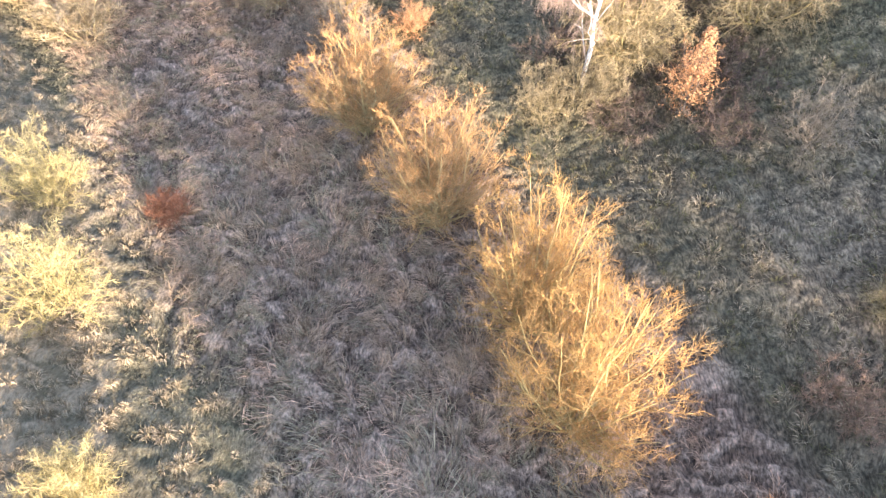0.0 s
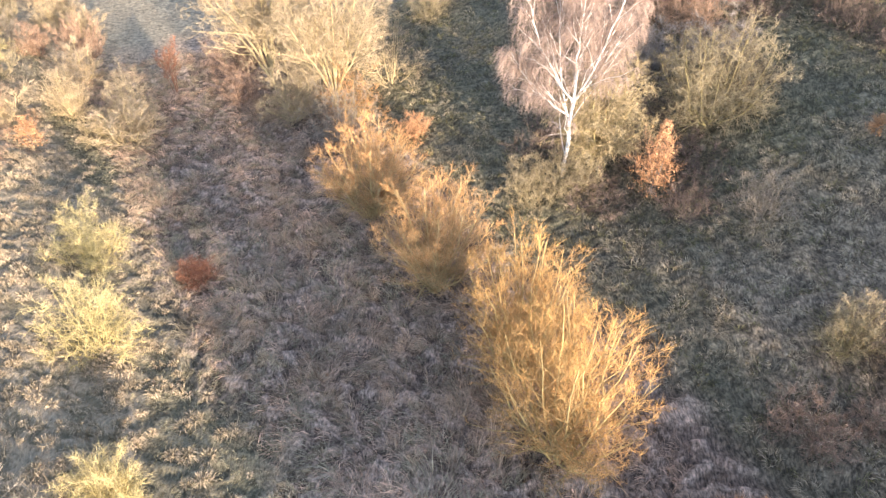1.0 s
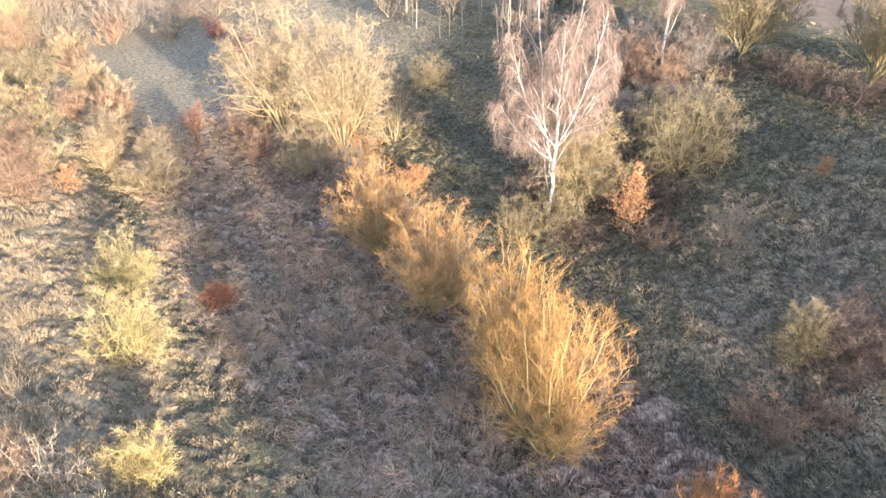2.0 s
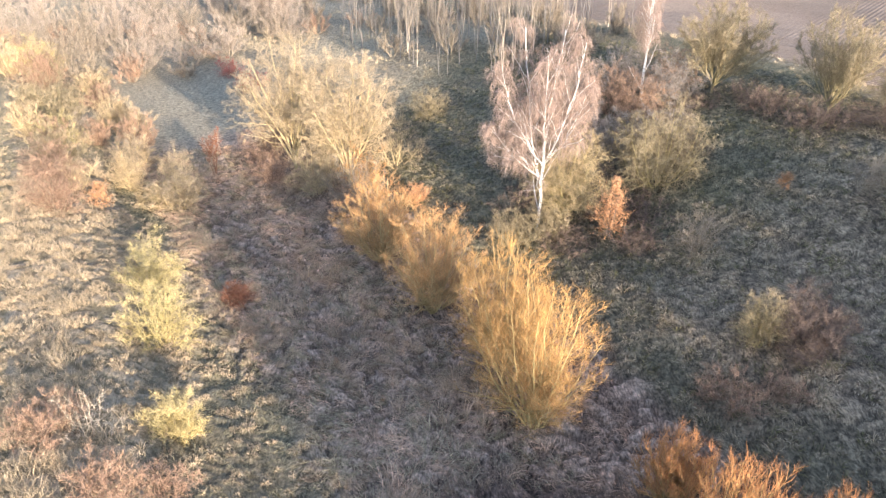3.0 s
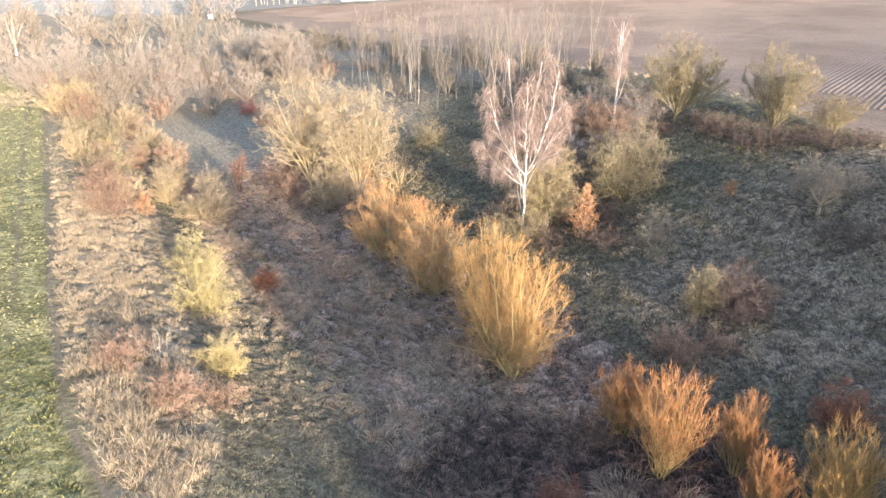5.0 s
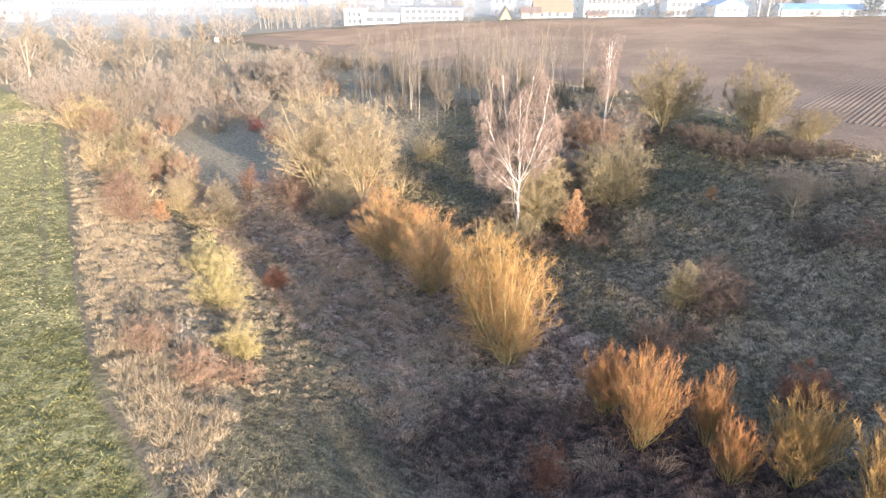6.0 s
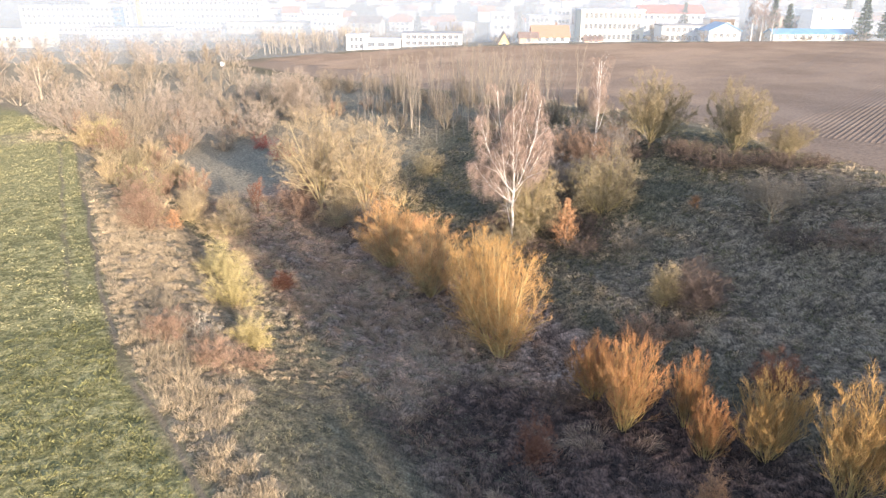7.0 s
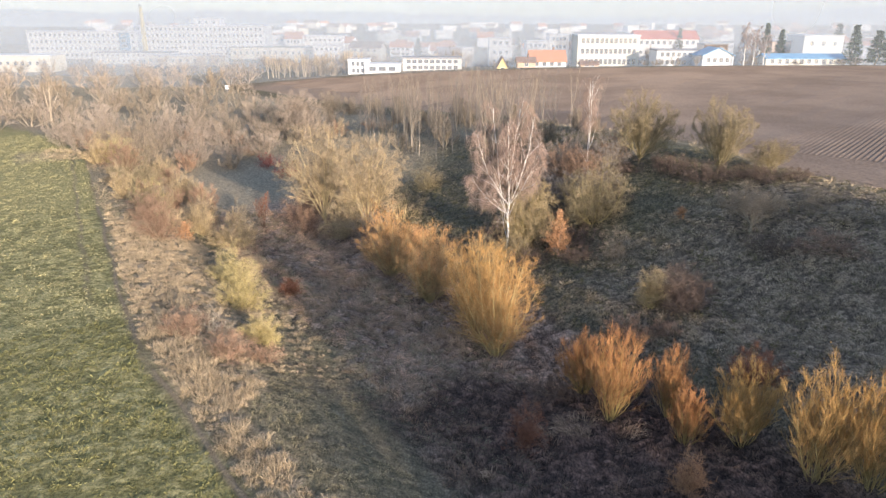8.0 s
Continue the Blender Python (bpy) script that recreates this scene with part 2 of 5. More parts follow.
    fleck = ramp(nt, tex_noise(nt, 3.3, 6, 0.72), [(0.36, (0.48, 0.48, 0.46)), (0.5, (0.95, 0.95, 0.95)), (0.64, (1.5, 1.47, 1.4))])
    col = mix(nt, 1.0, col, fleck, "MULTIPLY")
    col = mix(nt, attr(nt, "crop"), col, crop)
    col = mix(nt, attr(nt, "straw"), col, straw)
    col = mix(nt, attr(nt, "soil"), col, soil)
    col = mix(nt, attr(nt, "track"), col, track)
    link(nt, col, b.inputs["Base Color"])
    bump = nt.nodes.new("ShaderNodeBump")
    bump.inputs["Strength"].default_value, bump.inputs["Distance"].default_value = 0.9, 0.22
    high = nt.nodes.new("ShaderNodeMath")
    high.operation = "ADD"
    link(nt, strand, high.inputs[0])
    link(nt, clumps, high.inputs[1])
    link(nt, high.outputs[0], bump.inputs["Height"])
    link(nt, bump.outputs[0], b.inputs["Normal"])
    return m


# ---- the ground, one sheet to the horizon ----
def zones(s, w):
    """How much of each cover lies at a place."""
    wob = (noise2(s * 0.25, w * 0.25, 3) - 0.5) * 2.4 + (noise2(s * 0.9, w * 0.9, 4) - 0.5) * 1.0
    wc = np.interp(s, [-40, -13, 0, 10, 30, 62, 97, 130, 200], [47, 44.5, 44, 45.5, 52, 54, 51.5, 50.5, 48])
    soft = lambda a: np.clip(a + 0.5, 0, 1)
    edge = np.interp(s, EDGE_S, EDGE_W)
    track_w = edge - 0.95 + 0.12 * np.sin(s * 0.5)
    crop = np.maximum(soft((edge - 1.15 + 0.12 * wob - w) * 2.5), 0.6 * soft((edge + 0.35 + 0.25 * wob - w) * 2.5)) * soft((124 - s) * 0.3)
    # straw, widened where sunlit mounds look pale: that light is in the colour
    straw = soft((edge + np.interp(s, [-10, 2, 9, 14, 30, 42, 60], [2.0, 2.3, 5, 8.5, 8.8, 6, 5.5]) + wob - w) * 0.8) * soft((w - edge - 0.35 - 0.25 * wob) * 2.0)
    straw = np.maximum(straw, 0.2 * soft((0.5 - w) * 0.4) * (1 - crop) * soft((20 - s) * 0.1))
    straw = np.maximum(straw, 0.8 * soft((w - edge + 0.75) * 2.5) * soft((edge + 0.6 - w) * 2.0))
    sedge = soft((w + 1.0 + wob) * 0.6) * soft((14 - w + wob) * 0.5) * soft((60 - s) * 0.1)
    sedge = np.maximum(sedge, 0.3 * soft((s - 52 + 4 * wob) * 0.08) * soft((44 - w) * 0.2) * (1 - crop))
    soil = soft((w - wc - 0.3 * wob) * 0.9) * soft((191 - to_xy(s, w)[1]) * 0.5)
    track = np.exp(-((w - track_w) / 0.13) ** 2) * soft((85 - s) * 0.1)
    track = np.maximum(track, 0.5 * np.exp(-((w - track_w + 1.9) / 0.14) ** 2) * soft((s - 20) * 0.1) * soft((85 - s) * 0.1))
    crest_path = np.exp(-((w - wc + 1.2) / 0.7) ** 2) * soft((60 - s) * 0.1)
    straw = np.maximum(straw, 0.7 * soft((s - 79) * 0.8) * soft((91 - s) * 0.8) * soft((edge - 1.5 - w) * 1.5) * soft((w + 15.5) * 0.8))
    return crop * (1 - track), straw * (1 - track), sedge, soil, np.clip(track, 0, 1), crest_path, wc


def dry_slope(s, w):
    """Where pale withered grass takes over on the slope."""
    return np.clip((w - 15) / 6 + noise2(s * 0.2, w * 0.2, 63) - 0.5, 0, 1) * np.clip((13 - s) / 8, 0, 1)


def far_meadow(s, w):
    """Where short grass covers the valley's far end, painted paler as if in haze."""
    return np.clip((s - 44) * 0.08 + noise2(s * 0.2, w * 0.2, 62) - 0.5, 0, 1) * np.clip((46 - w) * 0.2, 0, 1) * (1 - zones(s, w)[0])


def edge_at(s):
    return np.interp(s, EDGE_S, EDGE_W)


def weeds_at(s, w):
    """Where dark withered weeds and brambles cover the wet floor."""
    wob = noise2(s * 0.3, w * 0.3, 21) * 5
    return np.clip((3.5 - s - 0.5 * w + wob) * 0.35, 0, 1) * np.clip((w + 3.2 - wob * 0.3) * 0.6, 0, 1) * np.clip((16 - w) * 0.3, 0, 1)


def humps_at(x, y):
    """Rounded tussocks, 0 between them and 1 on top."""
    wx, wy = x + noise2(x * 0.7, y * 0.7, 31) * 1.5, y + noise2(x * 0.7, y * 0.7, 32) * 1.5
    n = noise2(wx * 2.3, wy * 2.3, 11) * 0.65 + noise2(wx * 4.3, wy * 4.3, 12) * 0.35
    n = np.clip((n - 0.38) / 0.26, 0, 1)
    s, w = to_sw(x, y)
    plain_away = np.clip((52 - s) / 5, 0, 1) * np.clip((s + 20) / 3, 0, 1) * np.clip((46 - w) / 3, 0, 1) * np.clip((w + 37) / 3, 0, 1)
    # one value far off, near the top: painted paler like the hazy distance
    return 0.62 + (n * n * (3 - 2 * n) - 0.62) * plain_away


def land(x, y):
    """Height of the land with its tussocks, humps and ruts."""
    s, w = to_sw(x, y)
    crop, straw, sedge, soil, track, crest_path, wc = zones(s, w)
    calm = np.clip((60 - s) / 18, 0.08, 1)
    lumps = humps_at(x, y)
    rough = np.interp(w - edge_at(s), [0, 1, 2.5, 7], [0.04, 0.055, 0.055, 0.06]) * np.clip((1.5 - w) / 3, 0, 1) * np.clip((s - 2) / 8, 0.3, 1) * (1 - crop) + 0.15 * sedge + 0.075 * np.clip(1 - straw - sedge - crop - soil, 0, 1) * (w > 0) * np.clip((60 - s) / 30, 0.3, 1) + 0.08 * soil
    humps = (lumps - 0.45) * 1.6 * rough * calm + (lumps - 0.45) * 0.045 * crop
    near = np.clip((160 - np.hypot(x, y)) / 60, 0, 1)
    z = ground_z(x, y) + humps * near * (1 - track)
    z = z + (noise2(x * 0.13, y * 0.13, 13) - 0.5) * 0.5 * np.clip(near - crop - soil, 0, 1) - 0.03 * track * near
    z = z - 0.4 * np.clip((w - wc - 5) / 2, 0, 1) * soil * np.clip((92 - s) / 8, 0, 1)
    return z


def grown(a, b, first, factor, last):
    out, step, v = [], first, b
    while v < last:
        step *= factor
        v += step
        out.append(v)
    return out


def axis(lo, hi, step, far, factor=1.16):
    mid = np.arange(lo, hi, step)
    up = grown(0, hi, step, factor, far)
    down = [lo + hi - v for v in grown(0, hi, step, factor, far)]
    return np.concatenate([down[::-1], mid, up])


def make_ground():
    ws = np.concatenate([np.arange(-36, -12, 0.3), np.arange(-12, 2, 0.13), np.arange(2, 16, 0.2), np.arange(16, 46, 0.3)])
    ws = np.concatenate([[-36 - v for v in grown(0, 0, 0.3, 1.2, 5200)][::-1], ws, grown(0, 46, 0.3, 1.2, 5200)])
    S, W = np.meshgrid(axis(-20, 52, 0.19, 5200, 1.15), ws, indexing="ij")
    x, y = to_xy(S, W)
    verts = np.stack([x, y, land(x, y)], -1).reshape(-1, 3)
    n, k = S.shape
    i = np.arange((n - 1) * k).reshape(n - 1, k)[:, :-1].ravel()
    quads = np.stack([i, i + k, i + k + 1, i + 1], 1)
    quads = quads[:, ::-1]
    me = mesh_of("ground", verts, quads, smooth=True)
    crop, straw, sedge, soil, track, crest_path, wc = (a.ravel() for a in zones(S, W))
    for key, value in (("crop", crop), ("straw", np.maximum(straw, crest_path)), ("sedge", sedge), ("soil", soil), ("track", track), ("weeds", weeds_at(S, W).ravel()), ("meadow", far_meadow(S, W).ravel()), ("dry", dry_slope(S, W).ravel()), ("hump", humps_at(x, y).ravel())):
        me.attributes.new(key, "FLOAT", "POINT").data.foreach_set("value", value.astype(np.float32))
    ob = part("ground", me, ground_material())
    return tagged(ob, "valley meadow ground with moss, litter and a worn field track", "ground", kind="structure")


make_ground()


# ---- bare trees and shrubs ----
def unit(v):
    return v / np.maximum(np.linalg.norm(v, axis=-1, keepdims=True), 1e-9)


def tubes(line, r0, r1, sides=4):
    """Tapering tubes round centre lines: corners and quads."""
    n, k = line.shape[:2]
    way = unit(np.concatenate([line[:, 1:] - line[:, :-1], line[:, -1:] - line[:, -2:-1]], 1))
    ref = np.where(np.abs(way[..., 2:3]) > 0.92, np.array([1.0, 0, 0]), np.array([0, 0, 1.0]))
    a = unit(np.cross(way, ref))
    b = np.cross(way, a)
    ang = np.linspace(0, 2 * np.pi, sides, endpoint=False)
    rad = r0[:, None] + (r1 - r0)[:, None] * np.linspace(0, 1, k)[None]
    ring = a[:, :, None] * np.cos(ang)[:, None] + b[:, :, None] * np.sin(ang)[:, None]
    verts = line[:, :, None] + ring * rad[:, :, None, None]
    i = np.arange(n)[:, None, None] * k * sides + np.arange(k - 1)[None, :, None] * sides
    j = np.arange(sides)[None, None]
    quads = np.stack([i + j, i + (j + 1) % sides, i + sides + (j + 1) % sides, i + sides + j], -1)
    return verts.reshape(-1, 3), quads.reshape(-1, 4)


def limbs(start, way, length, thick, rng, points=4, sides=4, up=0.15, wander=0.06, thin=0.35, kink=0.022):
    """Bent, tapering tubes that set out from their starts. Returns centre lines, corners and quads."""
    n = len(start)
    t = np.linspace(0, 1, points)[None, :, None]
    bend = rng.normal(0, wander, (n, 1, 3)) + np.array([0, 0, up])
    line = start[:, None] + way[:, None] * length[:, None, None] * t + bend * length[:, None, None] * t ** 2
    line[:, 1:] += rng.normal(0, kink, (n, points - 1, 3)) * length[:, None, None]
    return (line, *tubes(line, thick, thick * thin, sides))


def arcs(a, b, c, points, rng, kink=0.012):
    """Curves from a to c that are drawn towards b, a little crooked."""
    t = np.linspace(0, 1, points)[None, :, None]
    line = a[:, None] * (1 - t) ** 2 + 2 * b[:, None] * t * (1 - t) + c[:, None] * t ** 2
    size = np.linalg.norm(c - a, axis=1)[:, None, None]
    line[:, 1:] += rng.normal(0, kink, (len(a), points - 1, 3)) * size
    return line


def spikes(start, way, length, thick, rng, sag=0.0):
    """The finest twigs, slivers that run out to a point."""
    n = len(start)
    a = unit(np.cross(way, unit(rng.normal(0, 1, (n, 3)))))
    end = start + way * length[:, None] + np.array([0, 0, -1.0]) * (sag * length)[:, None]
    a = a * thick[:, None] * 1.25
    verts = np.stack([start - a, start + a, end], 1)
    return verts.reshape(-1, 3), np.arange(n * 3).reshape(-1, 3)


def on_line(line, who, t):
    """Places and directions at t along the centre lines."""
    k = line.shape[1] - 1
    f = np.clip(t * k, 0, k - 1e-4)
    i = f.astype(int)
    a, b = line[who, i], line[who, i + 1]
    return a + (b - a) * (f - i)[:, None], unit(b - a)


def shoots(line, per, lo, hi, angle, share, rng, points=4, up=0.3, sag=0.0, kink=0.03, taper=0.55, least=0.12):
    """Side shoots that stand off their parents in a spiral, long below and short above: lines, parents, places and lengths."""
    n = len(line) * per
    who, turn = np.repeat(np.arange(len(line)), per), np.tile(np.arange(per), len(line))
    t = lo + (hi - lo) * (turn + rng.uniform(0, 1, n)) / per
    p, d = on_line(line, who, t)
    ref = np.where(np.abs(d[:, 2:3]) > 0.92, np.array([[1.0, 0, 0]]), np.array([[0, 0, 1.0]]))
    a = unit(np.cross(d, ref))
    b = np.cross(d, a)
    az = turn * 2.4 + who * 1.7 + rng.normal(0, 0.45, n)
    side = a * np.cos(az)[:, None] + b * np.sin(az)[:, None]
    ang = angle * rng.uniform(0.65, 1.3, n)
    way = unit(d * np.cos(ang)[:, None] + side * np.sin(ang)[:, None] + np.array([0, 0, up]))
    whole = np.linalg.norm(np.diff(line, axis=1), axis=2).sum(1)
    length = np.maximum(whole[who] * share * (1.15 - t) ** taper * rng.uniform(0.55, 1.2, n), least)
    u = np.linspace(0, 1, points)[None, :, None]
    out = p[:, None] + way[:, None] * length[:, None, None] * u
    out[..., 2] += ((0.3 * up - sag) * length)[:, None] * u[..., 0] ** 2
    out[:, 1:] += rng.normal(0, kink, (n, points - 1, 3)) * length[:, None, None]
    return out, who, t, length


def bare_plant(seed, h, r, stems=8, spread=0.5, trunk=0.0, thick=0.06, n2=9, n3=7, twigs=6, low=0.2, up=0.3, dome=0.5, fill=0.98, bough=0.42, sprig=0.42,
               angle=0.55, fork=0.6, twig_len=0.4, twig_thick=0.006, sag=0.0, ragged=0.14, k2=0.5, rise=0.0, sprig_thick=0.0):
    """Stems, boughs and twigs of a bare tree or shrub of height h and crown radius r, standing at the origin.
    dome: how high its outermost stems end; spread: how far out the stems bend before they rise."""
    rng = np.random.default_rng(seed)
    i = np.arange(stems)
    ang = i * 2.4 + rng.normal(0, 0.3, stems)
    out = np.sqrt((i + 0.35) / stems) * rng.uniform(0.85, 1.12, stems)
    flat = np.stack([np.cos(ang), np.sin(ang), 0 * ang], 1)
    tall = dome + (1 - dome) * np.clip(1 - out ** 3, 0, 1)
    end = flat * (out * r * fill)[:, None]
    end[:, 2] = trunk * 0.6 + (h * 0.94 - trunk * 0.6) * tall * rng.uniform(1 - ragged * 1.6, 1 + ragged * 0.3, stems)
    single = []
    if trunk > 0:
        line = arcs(np.array([[0, 0, -0.3]]), np.array([[rng.normal(0, 0.04), rng.normal(0, 0.04), 0.5]]) * trunk, np.array([[0, 0, trunk + 0.2]]), 6, rng, 0.006)
        v, q = tubes(line, np.array([thick * 1.9]), np.array([thick * 1.2]), 8)
        single.append(("trunk", v, q, 0.0, 0.05))
        start, _ = on_line(line, np.zeros(stems, int), rng.uniform(0.7, 0.99, stems))
    else:
        start = flat * (0.04 + 0.07 * r * out)[:, None]
        start[:, 2] = -0.2
    bend = start + (end - start) * np.array([spread, spread, 1 - spread]) * 0.75
    l1 = arcs(start, bend, end, 7, rng)
    r1 = thick * rng.uniform(0.7, 1.1, stems) * (0.75 + 0.35 * tall)
    v, q = tubes(l1, r1, r1 * 0.16, 5)
    k = len(v) // stems
    for j in range(stems):
        single.append(("limb" if trunk > 0 else "stem", v[j * k:(j + 1) * k], q[:len(q) // stems], 0.0, 0.3))
    l2, who, t, len2 = shoots(l1, n2, low, 0.96, fork, bough, rng, 4 if twig_thick < 0.01 else 3, up, sag * 0.3)
    r2 = np.maximum(r1[who] * (1 - 0.84 * t) * k2, twig_thick * 1.5)
    v, q = tubes(l2, r2, np.full(len(l2), twig_thick), 3)
    fine = [(v, q, None, 0.1, 0.45)]
    l3, _, _, len3 = shoots(l2, n3, 0.15, 1.0, angle, sprig, rng, 3 if twig_thick < 0.01 else 2, up * 0.9 + rise * 0.5, sag * 0.5, 0.04)
    sprig_thick = sprig_thick or twig_thick * 1.25
    v, q = tubes(l3, np.full(len(l3), sprig_thick), np.full(len(l3), twig_thick * 0.7), 3)
    fine.append((v, q, None, 0.4, 0.75))
    for lines, per, lo in ((l3, twigs, 0.1), (l2, twigs, 0.4), (l1, twigs * 2, 0.6)):
        n = len(lines) * per
        p, d = on_line(lines, np.repeat(np.arange(len(lines)), per), rng.uniform(lo, 1.0, n))
        w4 = unit(d * 0.8 + unit(rng.normal(0, 1, (n, 3))) * angle * 1.2 + np.array([0, 0, up * 0.8 + rise - sag]))
        v, tr = spikes(p, w4, twig_len * rng.uniform(0.45, 1.15, n), np.full(n, twig_thick), rng, sag)
        fine.append((v, np.zeros((0, 4), int), tr, 0.65, 1.0))
    for v, *_ in fine:
        v[:, 2] = np.where(v[:, 2] < 0.06, 0.06 + 0.1 * np.abs(v[:, 2] - 0.06), v[:, 2])
    return single, fine


def birch_plant(seed, h, r, leaders, n2=9, n3=5, twigs=6, twig_len=0.6, twig_thick=0.005, thick=0.12, boughs=14):
    """A birch: forked white leaders, arching white limbs and a curtain of hanging twigs.
    leaders: (height of the fork, the leader's top as a share of the height, its lean in x and y) each a share of h or r."""
    rng = np.random.default_rng(seed)
    single, lines, radii = [], [], []
    main = arcs(np.array([[0, 0, -0.3]]), np.array([[-0.03 * r, 0, 0.5 * h]]), np.array([[leaders[0][2] * r, leaders[0][3] * r, leaders[0][1] * h]]), 12, rng, 0.004)
    v, q = tubes(main, np.array([thick]), np.array([0.028]), 8)
    single.append(("trunk", v, q, 0.0, 0.1))
    lines.append(main)
    radii.append(thick)
    for z, top, dx, dy in leaders[1:]:
        p, _ = on_line(main, np.array([0]), np.array([z]))
        e = np.array([[dx * r, dy * r, top * h]])
        m = p + (e - p) * np.array([0.74, 0.74, 0.4])
        line = arcs(p, m, e, 12, rng, 0.006)
        v, q = tubes(line, np.array([thick * (0.56 - 0.3 * z)]), np.array([0.022]), 7)
        single.append(("limb", v, q, 0.0, 0.1))
        lines.append(line)
        radii.append(thick * (0.7 - 0.35 * z))
    l1 = np.concatenate(lines)
    l2, who, t, len2 = shoots(l1, boughs, 0.1, 0.97, 0.55, 0.34, rng, 6, 0.16, 0.08, 0.018, 0.5)
    v, q = tubes(l2, np.array(radii)[who] * (1.05 - t) * 0.26 + 0.013, np.full(len(l2), 0.009), 4)
    k, m = len(v) // len(l2), len(q) // len(l2)
    for j in range(len(l2)):
        single.append(("limb", v[j * k:(j + 1) * k], q[:m], 0.0, 0.2))
    l3, *_ = shoots(l2, n2, 0.2, 1.0, 0.7, 0.32, rng, 4, 0.06, 0.25, 0.03, least=0.5)
    v, q = tubes(l3, np.full(len(l3), 0.013), np.full(len(l3), 0.007), 3)
    fine = [(v, q, None, 0.2, 0.5)]
    l4, *_ = shoots(l3, n3, 0.2, 1.0, 0.7, 0.5, rng, 3, 0.0, 0.5, 0.04, least=0.3)
    v, q = tubes(l4, np.full(len(l4), twig_thick), np.full(len(l4), twig_thick * 0.6), 3)
    fine.append((v, q, None, 0.5, 0.8))
    n = len(l4) * twigs
    p, d = on_line(l4, np.repeat(np.arange(len(l4)), twigs), rng.uniform(0.2, 1.0, n))
    v, tr = spikes(p, unit(d * 0.7 + unit(rng.normal(0, 1, (n, 3))) * 0.5 + np.array([0, 0, -0.55])), twig_len * rng.uniform(0.4, 1.1, n), np.full(n, twig_thick * 0.8), rng, 0.5)
    fine.append((v, np.zeros((0, 4), int), tr, 0.65, 1.0))
    return single, fine


def joined(name, sets, h):
    verts, quads, tris, tips, at = [], [], [], [], 0
    for v, q, tr, a, b in sets:
        verts.append(v)
        quads.append(q + at)
        if tr is not None:
            tris.append(tr + at)
        tips.append(a + (b - a) * np.clip(v[:, 2] / h, 0, 1))
        at += len(v)
    return mesh_of(name, np.concatenate(verts), np.concatenate(quads), np.concatenate(tris) if tris else None, np.concatenate(tips), True)


PLANTS = {}


def plant(kind, x, y, h, r, label, category, limb, twig, turn=0.0, group="", seed=1, base=None, make=bare_plant, **shape):
    """One bare tree or shrub at its place. The same kind and seed share their meshes, scaled."""
    z = float(land(np.array([x]), np.array([y]))[0]) - 0.05 if base is None else base
    key = (kind, seed, limb, twig, tuple(sorted(shape.items())))
    m = pose(x, y, z, 0, 0, turn)
    if key in PLANTS:
        first, h0, r0 = PLANTS[key]
        ob = copy_thing(first, m)
        ob.scale = (r / r0, r / r0, h / h0)
    else:
        single, fine = make(seed, h, r, **shape)
        ob = new(kind, None)
        for name, v, q, a, b in single:
            part(name, joined(kind + "_" + name, [(v, q, None, a, b)], h), MAT[limb], ob)
        part("crown", joined(kind + "_crown", fine, h), MAT[twig], ob)
        ob.matrix_basis = m
        PLANTS[key] = (ob, h, r)
    return tagged(ob, label, category, group)


WILLOW = dict(stems=22, spread=0.6, thick=0.034, n2=9, n3=7, twigs=4, low=0.2, up=0.2, dome=0.6, bough=0.46, sprig=0.5, fork=0.52, angle=0.52, rise=0.3, twig_len=0.5, twig_thick=0.0056, ragged=0.12, sprig_thick=0.0115, k2=0.8)
SHRUB = dict(stems=14, spread=0.75, thick=0.03, n2=9, n3=6, twigs=6, low=0.1, up=0.08, dome=0.45, bough=0.5, sprig=0.58, fork=0.95, angle=0.95, rise=0.1, twig_len=0.36, twig_thick=0.0052, sprig_thick=0.008, k2=0.7)
LOW = dict(stems=12, spread=0.9, thick=0.016, n2=8, n3=4, twigs=6, low=0.1, up=0.1, dome=0.45, bough=0.55, sprig=0.55, fork=0.95, angle=0.9, rise=0.2, twig_len=0.32, twig_thick=0.0062, ragged=0.2)
TREE = dict(stems=10, spread=0.6, trunk=0.7, thick=0.075, n2=12, n3=8, twigs=8, low=0.35, up=0.06, dome=0.6, bough=0.46, sprig=0.52, fork=0.85, angle=0.9, twig_len=0.45, twig_thick=0.0055)
YOUNG = dict(stems=2, spread=0.3, trunk=0.4, thick=0.04, n2=9, n3=3, twigs=3, low=0.3, up=0.3, dome=0.9, bough=0.22, sprig=0.5, fork=0.6, angle=0.65, twig_len=0.45, twig_thick=0.0046)
FAR = dict(stems=9, spread=0.6, thick=0.045, n2=8, n3=6, twigs=5, low=0.06, up=0.2, dome=0.5, bough=0.46, sprig=0.52, fork=0.75, angle=0.75, rise=0.15, twig_len=0.5, twig_thick=0.01)
FAR_OFF = dict(stems=6, spread=0.55, thick=0.075, n2=6, n3=4, twigs=4, low=0.15, up=0.24, dome=0.6, bough=0.46, sprig=0.55, fork=0.7, angle=0.7, rise=0.2, twig_len=0.75, twig_thick=0.017)
REMOTE = dict(stems=4, spread=0.55, thick=0.1, n2=6, n3=3, twigs=4, low=0.12, up=0.22, dome=0.6, bough=0.5, sprig=0.6, fork=0.75, angle=0.75, rise=0.2, twig_len=0.9, twig_thick=0.03)
